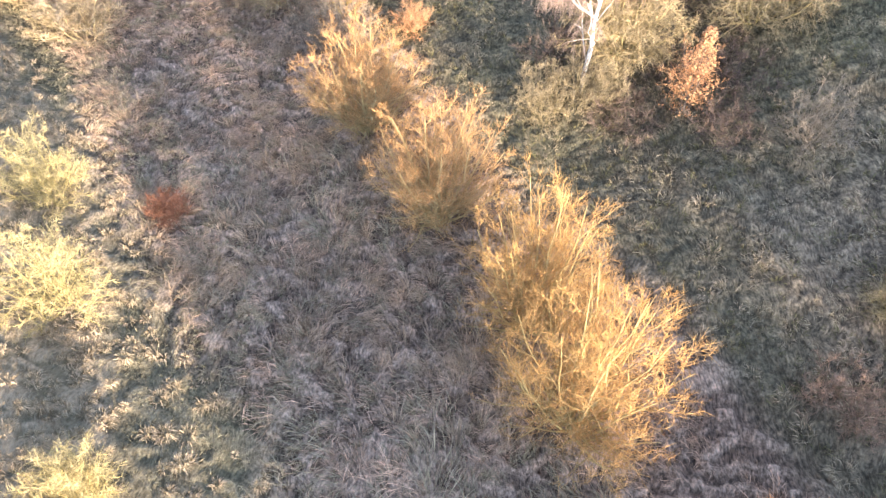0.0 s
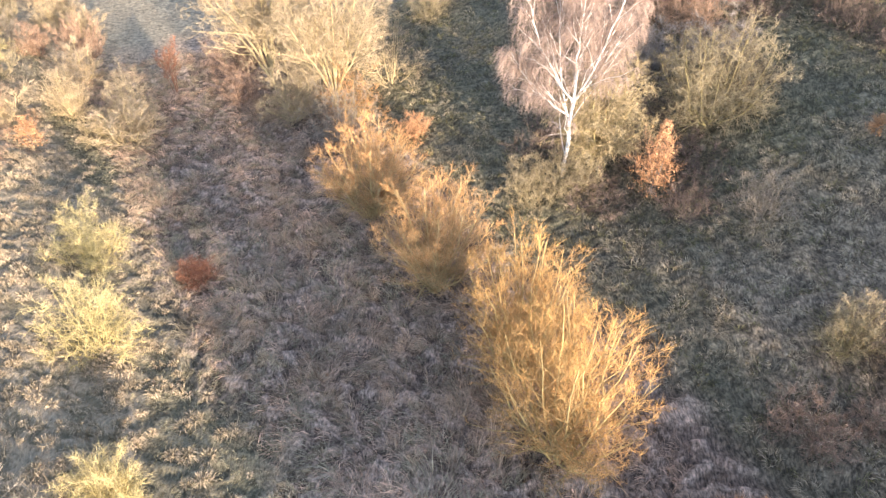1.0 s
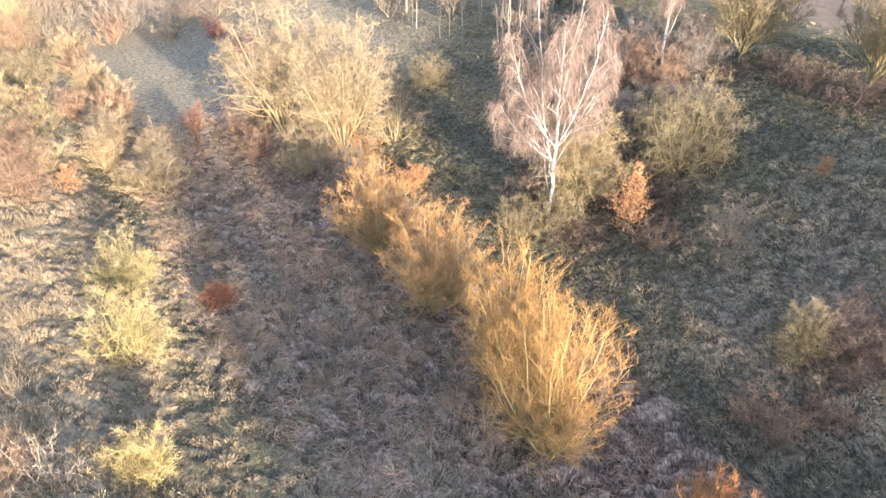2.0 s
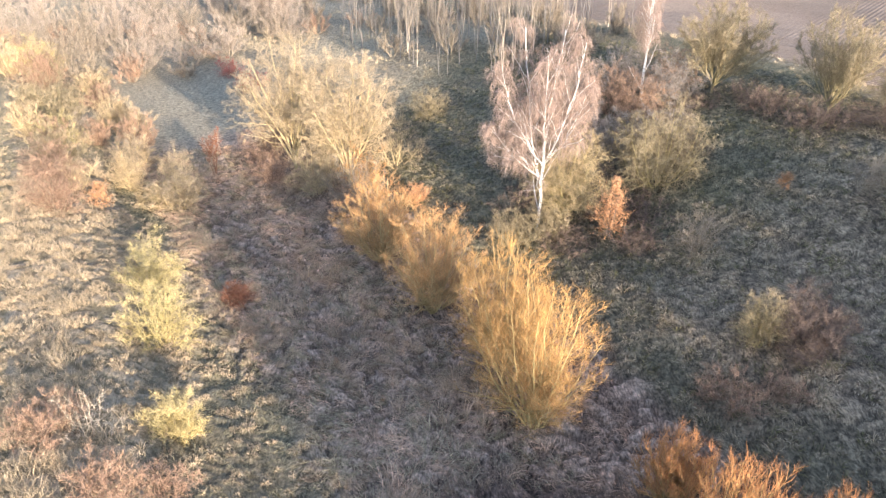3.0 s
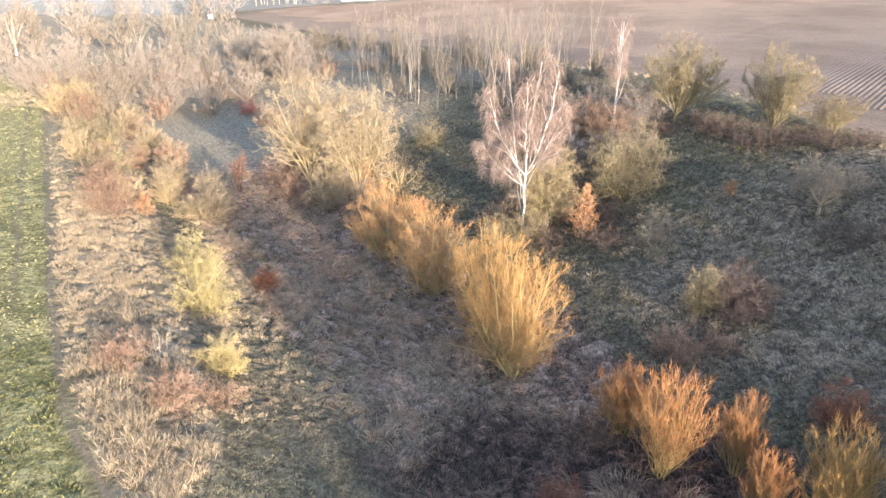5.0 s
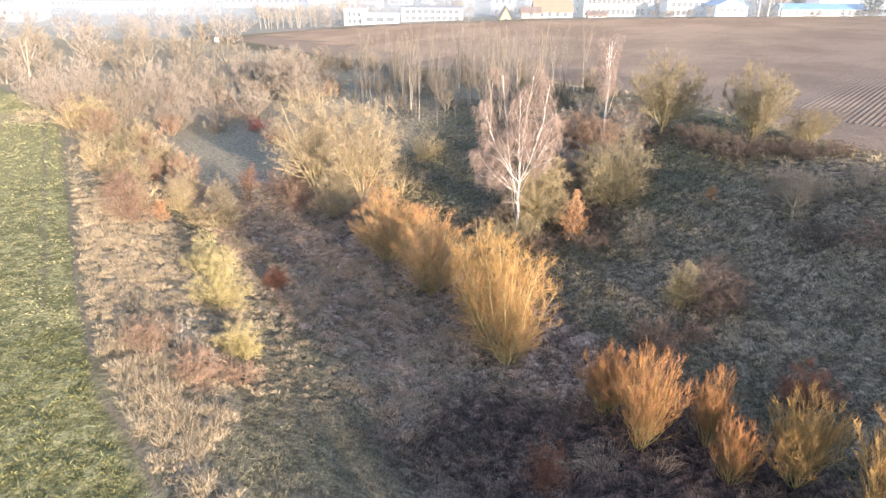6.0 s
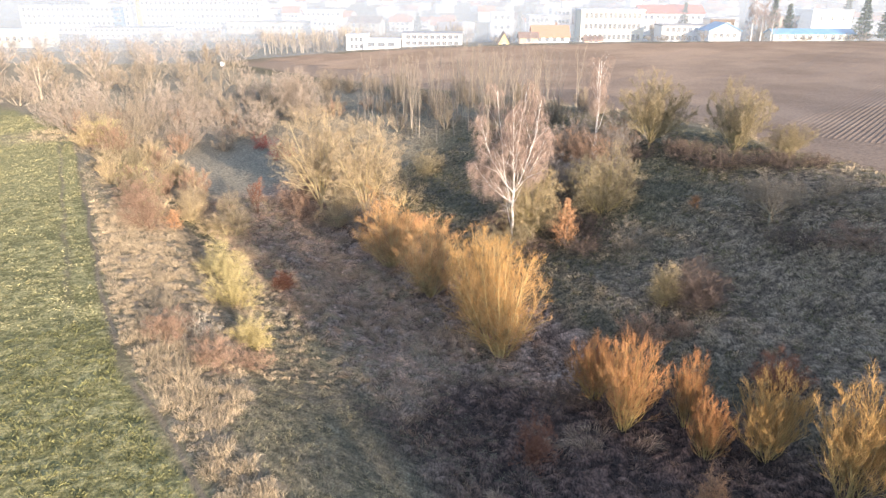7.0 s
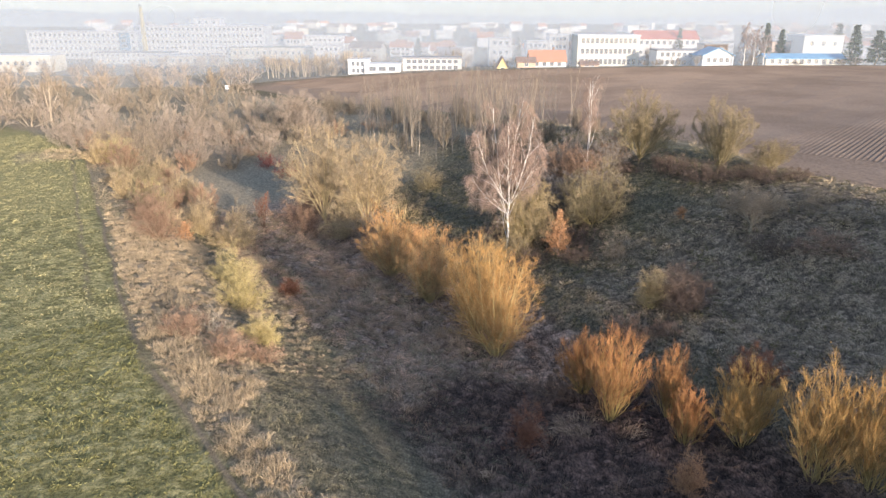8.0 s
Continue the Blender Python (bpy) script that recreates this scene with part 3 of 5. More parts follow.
# shape of the unseen shrubs added to block the sun
SHADE_HEDGE = dict(stems=6, spread=0.5, thick=0.06, n2=7, n3=4, twigs=5, low=0.03, up=0.2, dome=0.5, bough=0.3, sprig=0.5, fork=0.9, angle=0.9, twig_len=0.9, twig_thick=0.05)
# the tall birch forks low: a second stem on one side and a third leader above
FORKED = ((0, 0.99, 0.12, 0.0), (0.24, 0.98, -0.26, 0.12), (0.36, 0.94, 0.34, -0.1), (0.44, 0.9, -0.06, -0.24), (0.36, 0.8, -0.5, 0.0), (0.36, 0.72, 0.48, 0.2), (0.3, 0.52, -0.55, 0.15))
SLIM = ((0, 0.97, 0.28, 0.0), (0.46, 0.96, -0.35, 0.1), (0.5, 0.84, 0.55, 0.1), (0.4, 0.72, -0.6, 0.0))


def willow(x, y, h, r, seed=1, mat="willow", turn=0, label="golden-orange bare willow shrub on the wet valley floor", **k):
    return plant("willow_bush", x, y, h, r, label, "bush", mat, mat, turn, "willow row along the valley", seed, **{**WILLOW, **k})


def shrub(x, y, h, r, mat, label, seed=1, turn=0, **k):
    return plant("shrub", x, y, h, r, label, "shrub", mat, mat, turn, "", seed, **{**SHRUB, **k})


def low_shrub(x, y, h, r, mat, label, seed=1, turn=0, **k):
    return plant("low_shrub", x, y, h, r, label, "shrub", mat, mat, turn, "", seed, **{**LOW, **k})


def tree(x, y, h, r, mat, label, seed=1, turn=0, limb=None, group="", **k):
    return plant("tree", x, y, h, r, label, "tree", limb or mat, mat, turn, group, seed, **{**TREE, **k})


def leaves(seed, h, r, n):
    """Small dry leaves filling a cone-shaped crown."""
    rng = np.random.default_rng(seed)
    u = 0.12 + 0.88 * rng.uniform(0, 1, n) ** 1.25
    rad = r * (1.05 - u) ** 0.7 * np.sqrt(rng.uniform(0.15, 1, n)) * (0.75 + 0.25 * np.sin(u * 21))
    ang = rng.uniform(0, 6.283, n)
    p = np.stack([np.cos(ang) * rad, np.sin(ang) * rad, u * h], 1)
    a = unit(rng.normal(0, 1, (n, 3))) * rng.uniform(0.04, 0.09, n)[:, None]
    b = np.cross(unit(a), unit(rng.normal(0, 1, (n, 3)))) * 0.035
    v = np.stack([p - a, p + b, p + a, p - b], 1).reshape(-1, 3)
    return v, np.arange(n * 4).reshape(-1, 4)


def oak(x, y, h, r, label, seed=1, turn=0):
    """A sapling that keeps its withered leaves."""
    ob = plant("sapling", x, y, h, r, label, "sapling", "bark", "leaf_orange", turn, "", seed, **{**SHRUB, "stems": 5, "spread": 0.4, "trunk": 0.3, "up": 0.3, "n2": 9, "n3": 4, "twigs": 3})
    v, q = leaves(seed, h, r, int(1300 * r * h / 4))
    part("foliage", mesh_of("sapling_foliage", v, q, tips=np.clip(v[:, 2] / h, 0, 1)), MAT["leaf_orange"], ob, "withered orange leaves")
    return ob


# the willow row
BIG = dict(stems=20, spread=0.58, thick=0.08, n2=15, n3=8, twigs=6, low=0.14, up=0.18, dome=0.5, bough=0.42, sprig=0.5, fork=0.75, angle=0.75, rise=0.22, twig_len=0.48, twig_thick=0.0042, ragged=0.06, sprig_thick=0.009, k2=0.7)
willow(4.4, 9.6, 7.9, 3.1, 1, **BIG)
willow(3.2, 13.6, 7.3, 2.9, 1, "willow", 130, **BIG)
willow(-0.2, 18.8, 6.3, 2.9, 1, "peach", 70, **BIG)
willow(-3.6, 24.4, 5.8, 3.0, 1, "peach", 250, **BIG)
shrub(-5.8, 30.6, 5.0, 2.6, "grey", "grey-brown bare brush behind the willow row", 33, 120)
# the two tall willows behind
GOLD = dict(trunk=0.5, stems=11, spread=0.42, thick=0.1, n2=17, n3=10, twigs=9, low=0.28, up=0.05, dome=0.62, bough=0.46, sprig=0.55, fork=0.9, angle=0.95, twig_len=0.55, twig_thick=0.0082, ragged=0.1)
tree(-7.0, 36.3, 10.8, 4.4, "gold", "tall pale golden willow tree with bare forked limbs", 11, **GOLD)
tree(-12.0, 40.1, 11.2, 4.7, "gold", "tall pale golden willow tree with bare forked limbs", 12, **GOLD)
# the birch
plant("birch", 6.5, 25.9, 12.9, 5.6, "tall white-barked birch with drooping bare twigs", "tree", "birch", "birch_twig", 0, "birches", 21,
      make=birch_plant, leaders=FORKED)
tree(8.2, 27.0, 6.9, 2.9, "moss", "bare olive-green tree beside the white birch", 13, trunk=0.3, stems=20, n2=13, n3=8, low=0.1, dome=0.42, sag=0.2, twig_thick=0.0072, ragged=0.08)
# the slope
plant("shrub", 14.5, 28.2, 6.3, 3.7, "spreading olive-brown bare shrub on the slope", "shrub", "moss", "olive", 0, "", 31,
      **{**SHRUB, "stems": 22, "n2": 13, "n3": 8, "twigs": 7, "thick": 0.05, "up": 0.05, "sag": 0.15, "twig_thick": 0.0074})
oak(10.6, 23.6, 4.2, 1.5, "young oak still holding dry orange leaves", 32)
shrub(15.0, 21.0, 3.2, 1.8, "grey", "rounded grey-brown bare shrub on the slope", 33)
shrub(15.5, 12.9, 3.4, 1.0, "moss", "small yellow-green bare shrub on the slope", 34, dome=0.7, spread=0.5)
shrub(17.4, 12.6, 3.4, 2.5, "dark", "dark brown bramble thicket on the slope", 35, n2=12, twigs=8, twig_thick=0.007)
low_shrub(13.2, 9.9, 2.0, 1.8, "redbrown", "low red-brown bramble on the slope", 39, n2=9, twig_thick=0.006)
tree(24.9, 19.6, 4.1, 3.0, "grey", "small spreading bare tree on the bank", 14, trunk=0.8, thick=0.07)
low_shrub(30.1, 20.6, 2.8, 2.8, "grey", "brown bare shrub on top of the bank", 37)
# the crest
CREST = dict(trunk=0.5, stems=14, spread=0.5, thick=0.07, n2=14, n3=9, low=0.16, up=0.2, dome=0.55, fork=0.7, angle=0.75, twigs=9, twig_thick=0.0085, ragged=0.1)
tree(21.0, 38.3, 7.8, 4.0, "olive", "yellowish bare tree at the field's edge", 15, **CREST)
tree(26.6, 31.7, 7.5, 3.4, "olive", "yellowish bare tree at the field's edge", 15, 70, **CREST)
tree(31.4, 31.2, 3.4, 2.3, "olive", "yellowish bare tree at the field's edge", 15, 160, **CREST)
plant("birch", 16.0, 39.6, 9.4, 3.0, "slender white-barked birch at the field's edge", "tree", "birch", "birch_twig", 80, "birches", 22,
      make=birch_plant, leaders=SLIM, thick=0.12, n2=6, n3=4, twigs=5, boughs=10, twig_thick=0.006)
# the second willow row
willow(10.3, 1.9, 5.6, 2.0, 3, "willow_red", 10)
willow(9.3, 4.8, 3.9, 1.6, 2, "willow_red", 200)
willow(13.4, 1.5, 4.4, 1.1, 3, "willow_red", 60)
willow(13.7, -0.8, 3.5, 1.1, 2, "willow_red", 90)
willow(16.5, -1.2, 4.6, 1.9, 3, "amber", 150)
willow(18.6, -4.3, 6.2, 2.1, 2, "amber", 30)
willow(20.8, -5.1, 5.7, 2.0, 3, "amber", 250)
shrub(18.8, 3.4, 2.6, 1.7, "red", "dark red bare shrub behind the willows", 38)
# the left bank
shrub(-13.5, 13.5, 4.5, 2.0, "yellow", "bright lichen-yellow bare shrub on the bank", 41)
shrub(-15.9, 18.8, 3.6, 1.9, "yellow", "yellowish bare shrub on the bank", 42)
shrub(-10.4, 6.6, 2.3, 1.2, "yellow", "small lichen-yellow bare shrub on the bank", 43)
low_shrub(-11.2, 18.4, 1.7, 0.9, "red", "small rounded red-brown shrub in the grass", 44)
shrub(-12.9, 5.2, 2.2, 1.2, "pale", "pale dead branching shrub on the bank", 45, stems=9, n2=4, n3=3, twigs=3)
low_shrub(-14.3, 4.8, 1.8, 1.7, "redbrown", "low red-brown bramble on the bank", 46)
low_shrub(-10.9, 1.9, 1.8, 1.4, "redbrown", "low orange-brown bramble on the bank", 47)
low_shrub(-9.3, 2.8, 1.3, 1.2, "redbrown", "low red-brown bramble on the bank", 46, 80)
shrub(-23.9, 25.3, 4.5, 1.9, "redbrown", "reddish bare shrub on the bank", 48)
shrub(-19.8, 34.2, 4.4, 1.5, "gold", "slender golden bare shrub below the bank", 49)
low_shrub(-20.6, 31.8, 2.2, 1.8, "moss", "low rounded yellow shrub below the bank", 65)
shrub(-23.4, 34.0, 4.2, 1.3, "gold", "slender yellowish bare shrub below the bank", 43, 120)
shrub(-18.4, 38.7, 4.0, 1.0, "red", "slender red-twigged sapling in the meadow", 50, stems=6, dome=0.85, low=0.3, spread=0.3, n2=8, n3=4, up=0.4, bough=0.3, rise=0.5)
shrub(-34.8, 46.1, 5.6, 3.6, "olive", "large yellowish bare shrub on the bank", 41, 90)
shrub(-31.1, 49.2, 4.0, 1.8, "gold", "yellowish bare shrub on the bank", 42, 50)
shrub(-24.9, 38.1, 3.1, 1.9, "grey", "grey bare shrub on the bank", 33, 60)
# more of the left bank and the far end of the valley
oak(-22.9, 28.4, 2.0, 1.2, "small oak holding dry orange leaves on the bank", 57)
low_shrub(-25.0, 67.5, 2.8, 2.2, "crimson", "bright red-twigged shrub at the meadow's far end", 51)
low_shrub(-20.6, 60.5, 3.0, 2.0, "crimson", "bright red-twigged shrub at the meadow's far end", 51, 100)
shrub(-13.2, 45.2, 4.2, 3.0, "redbrown", "red-brown bare shrub under the tall willows", 48, 70)
shrub(-9.4, 35.0, 4.6, 2.2, "gold", "golden bare brush under the tall willows", 49, 200)
low_shrub(-1.6, 31.4, 2.0, 1.1, "leaf_orange", "small shrub with rust-red leaves behind the willows", 52)
low_shrub(5.2, -1.3, 2.7, 0.8, "red", "dark red saplings in the wet sedge", 53)
low_shrub(12.4, -4.8, 2.4, 0.8, "leaf_orange", "rust-brown sapling in the wet sedge", 54)
oak(21.0, 24.2, 1.2, 0.5, "tiny oak sapling with orange leaves on the slope", 58)
low_shrub(12.0, 22.0, 1.6, 2.0, "dark", "dark brown bramble round the young oak", 36, 90)
low_shrub(8.2, 23.6, 1.5, 2.2, "dark", "dark bramble at the birch's foot", 36, 200)
low_shrub(5.0, 24.8, 2.8, 2.1, "olive", "tangle of olive branches at the birch's foot", 55, 10, stems=16, n2=9, n3=6, thick=0.03)
low_shrub(6.9, 25.0, 2.6, 1.8, "olive", "tangle of olive branches at the birch's foot", 55, 190, stems=16, n2=9, n3=6, thick=0.03)
shrub(-1.0, 47.0, 3.0, 2.2, "olive", "olive-green bare shrub before the young trees", 31, 40)
low_shrub(15.6, 9.8, 1.3, 1.2, "redbrown", "low rust-coloured bramble on the slope", 46, 30)
low_shrub(7.8, 4.6, 1.5, 1.5, "dark", "black tangled branches in the ditch", 36, 300)
low_shrub(25.5, 16.5, 1.5, 2.6, "dark", "dark brown bramble on the bank", 36, 20)
low_shrub(28.5, 15.0, 1.6, 2.8, "redbrown", "reddish bramble on the bank", 46, 140)
low_shrub(33.0, 17.5, 1.8, 2.4, "grey", "brown bare shrub on top of the bank", 37, 90)
low_shrub(35.5, 14.0, 1.5, 2.2, "grey", "brown bare shrub on top of the bank", 37, 210)
shrub(-27.0, 31.0, 3.6, 2.0, "redbrown", "reddish bare shrub on the bank", 48, 150)
shrub(-29.8, 37.5, 3.2, 2.0, "yellow", "yellowish bare shrub on the bank", 42, 140)
shrub(-30.5, 42.0, 3.0, 1.8, "grey", "grey bare shrub on the bank", 33, 10)
shrub(-40.0, 55.0, 4.6, 2.6, "redbrown", "reddish bare shrub on the bank", 48, 20)
shrub(-43.5, 60.0, 4.6, 2.8, "yellow", "yellowish bare shrub on the bank", 41, 200)
shrub(-39.6, 64.0, 4.0, 2.4, "grey", "grey bare shrub on the bank", 33, 110)
shrub(-50.0, 71.0, 4.4, 2.8, "grey", "grey bare shrub on the bank", 33, 250)
# undergrowth at the feet of the trees on the slope; its dark colour also stands in for shade
for i, (px, py) in enumerate(((19.0, 36.0), (22.6, 35.2), (25.0, 30.0), (28.0, 30.2), (29.6, 29.0), (23.0, 32.6), (17.0, 34.6), (12.6, 29.6), (16.6, 30.0), (10.6, 26.6), (13.0, 25.6), (6.0, 28.4), (32.6, 28.6))):
    low_shrub(px, py, 1.3 + 0.5 * (i % 3), 2.0 + 0.3 * (i % 4), "dark", "bramble under the trees, darkened for the shade there", 36 + i % 2, i * 67 % 360)
# brown brush between the birches
for i, (px, py, ph) in enumerate(((12.4, 33.2, 3.6), (15.2, 35.6, 4.4), (17.6, 37.4, 4.6), (14.8, 41.6, 4.8), (13.6, 38.4, 4.4), (10.8, 36.4, 3.8), (11.4, 40.6, 4.6), (8.6, 39.0, 4.2), (15.8, 32.6, 3.0), (8.6, 33.0, 3.0), (18.6, 40.6, 4.0))):
    shrub(px, py, ph, 2.3 + 0.2 * (i % 3), ("bark", "redbrown")[i % 3 == 1], ("grey-brown bare brush between the birches", "red-brown bare brush between the birches")[i % 3 == 1], 37 + 11 * (i % 3 == 1), i * 83 % 360, twig_thick=0.0075)
# brush at the feet of the tall willows
for i, (px, py, ph, pr) in enumerate(((-3.4, 38.0, 5.0, 2.6), (-5.6, 33.8, 4.2, 2.0), (-8.6, 38.6, 5.2, 2.4), (-13.6, 37.6, 3.8, 2.2), (-15.2, 42.4, 4.4, 2.4), (-9.6, 42.8, 5.0, 2.6))):
    shrub(px, py, ph, pr, ("gold", "willow_red", "gold", "redbrown", "redbrown", "gold")[i], ("tan bare brush at the tall willows' feet", "red-brown bare brush at the tall willows' feet")[i in (3, 4)], 86 + (i in (3, 4)), i * 71 % 360, stems=9)
# single trees of the far meadow
tree(-23.7, 85.0, 8.8, 4.4, "beige", "round-headed pale willow tree in the far meadow", 16, **{**GOLD, "twig_thick": 0.011, "twigs": 6})
tree(-18.5, 88.0, 7.0, 2.6, "grey", "grey bare tree in the far meadow", 17, 30, trunk=1.2)
plant("tree", -83.2, 116.9, 9.0, 3.0, "dead pale tree with bare limbs", "tree", "pale", "pale", 0, "", 56, trunk=2.0, stems=4, spread=0.6, thick=0.16, n2=3, n3=2, twigs=2, twig_len=0.5)


def scatter(n, s0, s1, w0, w1, seed, gap):
    """Places in a stretch of the plan that keep some distance from one another."""
    rng, kept = np.random.default_rng(seed), []
    for _ in range(n * 30):
        s, w = rng.uniform(s0, s1), rng.uniform(w0, w1)
        if all((s - a) ** 2 + (w - b) ** 2 > gap * gap for a, b in kept):
            kept.append((s, w))
        if len(kept) == n:
            break
    return [(to_xy(s, w), rng) for s, w in kept]


# dense shrubs along the left bank farther on
for (px, py), rng in scatter(20, 36, 78, -7, 2, 15, 3.0):
    k = int(rng.integers(0, 3))
    plant("shrub", px, py, rng.uniform(2.2, 4.2), rng.uniform(1.5, 2.6), ("reddish bare shrub on the bank", "pale golden bare shrub on the bank", "olive-brown bare shrub on the bank")[k], "shrub",
          ("redbrown", "gold", "olive")[k], ("redbrown", "gold", "olive")[k], rng.uniform(0, 360), "shrubs along the bank", 76 + k, **FAR)
# the stand of slender young trees
for (px, py), rng in scatter(130, 38, 72, 29, 51, 5, 1.0):
    k = int(rng.integers(0, 3))
    plant("young_tree", px, py, rng.uniform(7, 10), rng.uniform(1.0, 1.8), "slender grey young tree in a dense stand", "tree", ("bark", "bark", "beige")[k],
          ("bark", "beige", "grey")[k], rng.uniform(0, 360), "stand of young trees", 60 + k, **YOUNG)
# undergrowth in the stand
for (px, py), rng in scatter(14, 38, 68, 30, 42, 16, 3.0):
    plant("shrub", px, py, rng.uniform(1.8, 3.0), rng.uniform(1.8, 2.6), "grey undergrowth among the young trees", "shrub", "grey", "grey", rng.uniform(0, 360), "", 85, **{**FAR_OFF, "stems": 6, "twig_thick": 0.012, "twig_len": 0.5})
# shrubs between them and along the field's edge
for (px, py), rng in scatter(16, 34, 98, 38, 50, 6, 3.5):
    plant("shrub", px, py, rng.uniform(2.0, 4.2), rng.uniform(1.2, 2.2), "grey bare shrub at the field's edge", "shrub", "grey", "grey", rng.uniform(0, 360), "", 75, **FAR)
# the thicket that closes the valley
for (px, py), rng in scatter(40, 78, 112, -9, 34, 7, 4.0):
    k = int(rng.integers(0, 4))
    plant("thicket_tree", px, py, rng.uniform(4.5, 7.0), rng.uniform(2.8, 4.6), "bare grey-brown tree in the far thicket", "tree", "pale" if k == 0 else "grey",
          ("grey", "grey", "beige", "beige")[k], rng.uniform(0, 360), "far thicket", 70 + k, **FAR)
for (px, py), rng in scatter(26, 72, 104, -8, 34, 27, 4.0):
    k = int(rng.integers(0, 2))
    plant("shrub", px, py, rng.uniform(1.6, 3.0), rng.uniform(2.0, 3.0), "grey-brown undergrowth before the far thicket", "shrub", "grey", ("grey", "redbrown")[k], rng.uniform(0, 360), "", 88 + k, **FAR_OFF)
for (px, py), rng in scatter(76, 150, 225, -120, 45, 8, 6.0):
    k = int(rng.integers(0, 4))
    plant("thicket_tree", px, py, rng.uniform(5, 8), rng.uniform(4, 6.5), "bare grey-brown tree in the far thicket", "tree", "pale" if k == 0 else "grey",
          ("grey", "grey", "beige", "beige")[k], rng.uniform(0, 360), "far thicket", 90 + k, **REMOTE)
for (px, py), rng in scatter(64, 112, 165, -75, 34, 9, 5.5):
    k = int(rng.integers(0, 4))
    plant("thicket_tree", px, py, rng.uniform(4, 6.5), rng.uniform(3.0, 5.0), "bare grey-brown tree in the far thicket", "tree", "pale" if k == 0 else "grey",
          ("grey", "grey", "beige", "beige")[k], rng.uniform(0, 360), "far thicket", 90 + k, **FAR_OFF)
for (px, py), rng in [((-170 + 150 * u, 198 + 100 * v * v), np.random.default_rng(i)) for i, (u, v) in enumerate(np.random.default_rng(19).uniform(0, 1, (72, 2)))]:
    k = int(rng.integers(0, 3))
    plant("thicket_tree", px, py, rng.uniform(4, 7.5), rng.uniform(3.5, 6), "bare brown tree at the edge of the town", "tree", ("pale", "grey", "beige")[k], ("beige", "grey", "beige")[k], rng.uniform(0, 360), "trees before the town", 97 + k,
          base=float(ground_z(px, py)) - 0.1, **REMOTE)
# an unseen hedge, added on the bank behind the walk to keep the low sun off the valley floor and the slope
for i in range(52):
    hw = -8 + i * 0.93
    tall = float(np.interp(hw, [-8, -4, -2.5, -1.5, -0.7, 5.4, 6.6, 7.6, 12, 13.5, 17, 19, 20, 21, 22.5, 30, 34], [10.2, 10.2, 9.8, 12.2, 18.5, 18.5, 9.6, 9.0, 8.8, 10.2, 10.4, 8.6, 6.5, 8.6, 12.5, 12.5, 11.0])) + 0.5 * math.sin(i * 2.1)
    px, py = to_xy(-51 - 3.0 * (i % 2), hw)
    plant("shade_hedge_shrub", px, py, tall, 1.9, "unseen hedge shrub added to block the low sun", "shrub", "grey", "grey", i * 77 % 360, "hedge on the bank", 80, **SHADE_HEDGE)


# an unseen lone sapling, added behind the walk to cast a narrow shadow along the track
plant("young_tree", *to_xy(-36, -11.9), 8.5, 0.5, "slender bare sapling beside the field track", "tree", "grey", "grey", 0, "", 64, **{**YOUNG, "thick": 0.12, "twigs": 9})


# ---- grass, sedge and crop, past counting ----
def blades(name, label, mat, s0, s1, w0, w1, per_m2, count, length, width, spread, seed, lay=(0, 0), comb=None, clump=0.16, keep=None, up=1.0):
    """Clumps of bent, tapering blades on the land."""
    rng = np.random.default_rng(seed)
    n = int((s1 - s0) * (w1 - w0) * per_m2)
    s, w = rng.uniform(s0, s1, n), rng.uniform(w0, w1, n)
    if keep is not None:
        ok = rng.uniform(0, 1, n) < keep(s, w)
        s, w = s[ok], w[ok]
        n = len(s)
    x, y = to_xy(s, w)
    size = rng.uniform(0.55, 1.25, n) * (0.6 + 0.8 * noise2(x * 0.5, y * 0.5, seed))
    size, who = np.repeat(size, count), np.repeat(np.arange(n), count)
    m = n * count
    ang, rad = rng.uniform(0, 6.283, m), clump * np.sqrt(rng.uniform(0, 1, m)) * size
    bx, by = x[who] + np.cos(ang) * rad, y[who] + np.sin(ang) * rad
    foot = np.stack([bx, by, land(bx, by) - 0.03], 1)
    turn = noise2(x * 0.22, y * 0.22, seed + 1)[who] * 5 if comb is None else comb + (noise2(x * 0.3, y * 0.3, seed + 1)[who] - 0.5) * 3.0
    turn = turn + rng.normal(0, 0.5, n)[who] + rng.normal(0, 0.2, m)
    lean = np.stack([np.cos(ang) * spread + lay[0] * np.cos(turn), np.sin(ang) * spread + lay[0] * np.sin(turn), up * np.ones(m)], 1)
    lean = unit(lean + rng.normal(0, 0.22, (m, 3)))
    ln = length * size * rng.uniform(0.6, 1.2, m)
    mid = foot + lean * (ln * 0.55)[:, None]
    tip = mid + unit(lean + np.array([0, 0, -0.55 - lay[1]])) * (ln * 0.5)[:, None]
    across = unit(np.cross(lean, unit(rng.normal(0, 1, (m, 3))))) * (width * rng.uniform(0.6, 1.2, m))[:, None] * 0.5
    verts = np.stack([foot, mid + across, tip, mid - across], 1).reshape(-1, 3)
    quads = np.arange(m * 4).reshape(-1, 4)
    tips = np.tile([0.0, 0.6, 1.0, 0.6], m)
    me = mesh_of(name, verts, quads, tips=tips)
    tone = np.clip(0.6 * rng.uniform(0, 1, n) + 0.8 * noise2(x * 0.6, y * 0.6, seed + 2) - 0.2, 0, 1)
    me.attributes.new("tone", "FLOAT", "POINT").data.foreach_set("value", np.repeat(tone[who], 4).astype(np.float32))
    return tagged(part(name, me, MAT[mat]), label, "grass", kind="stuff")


def zone(i):
    return lambda s, w: zones(s, w)[i]


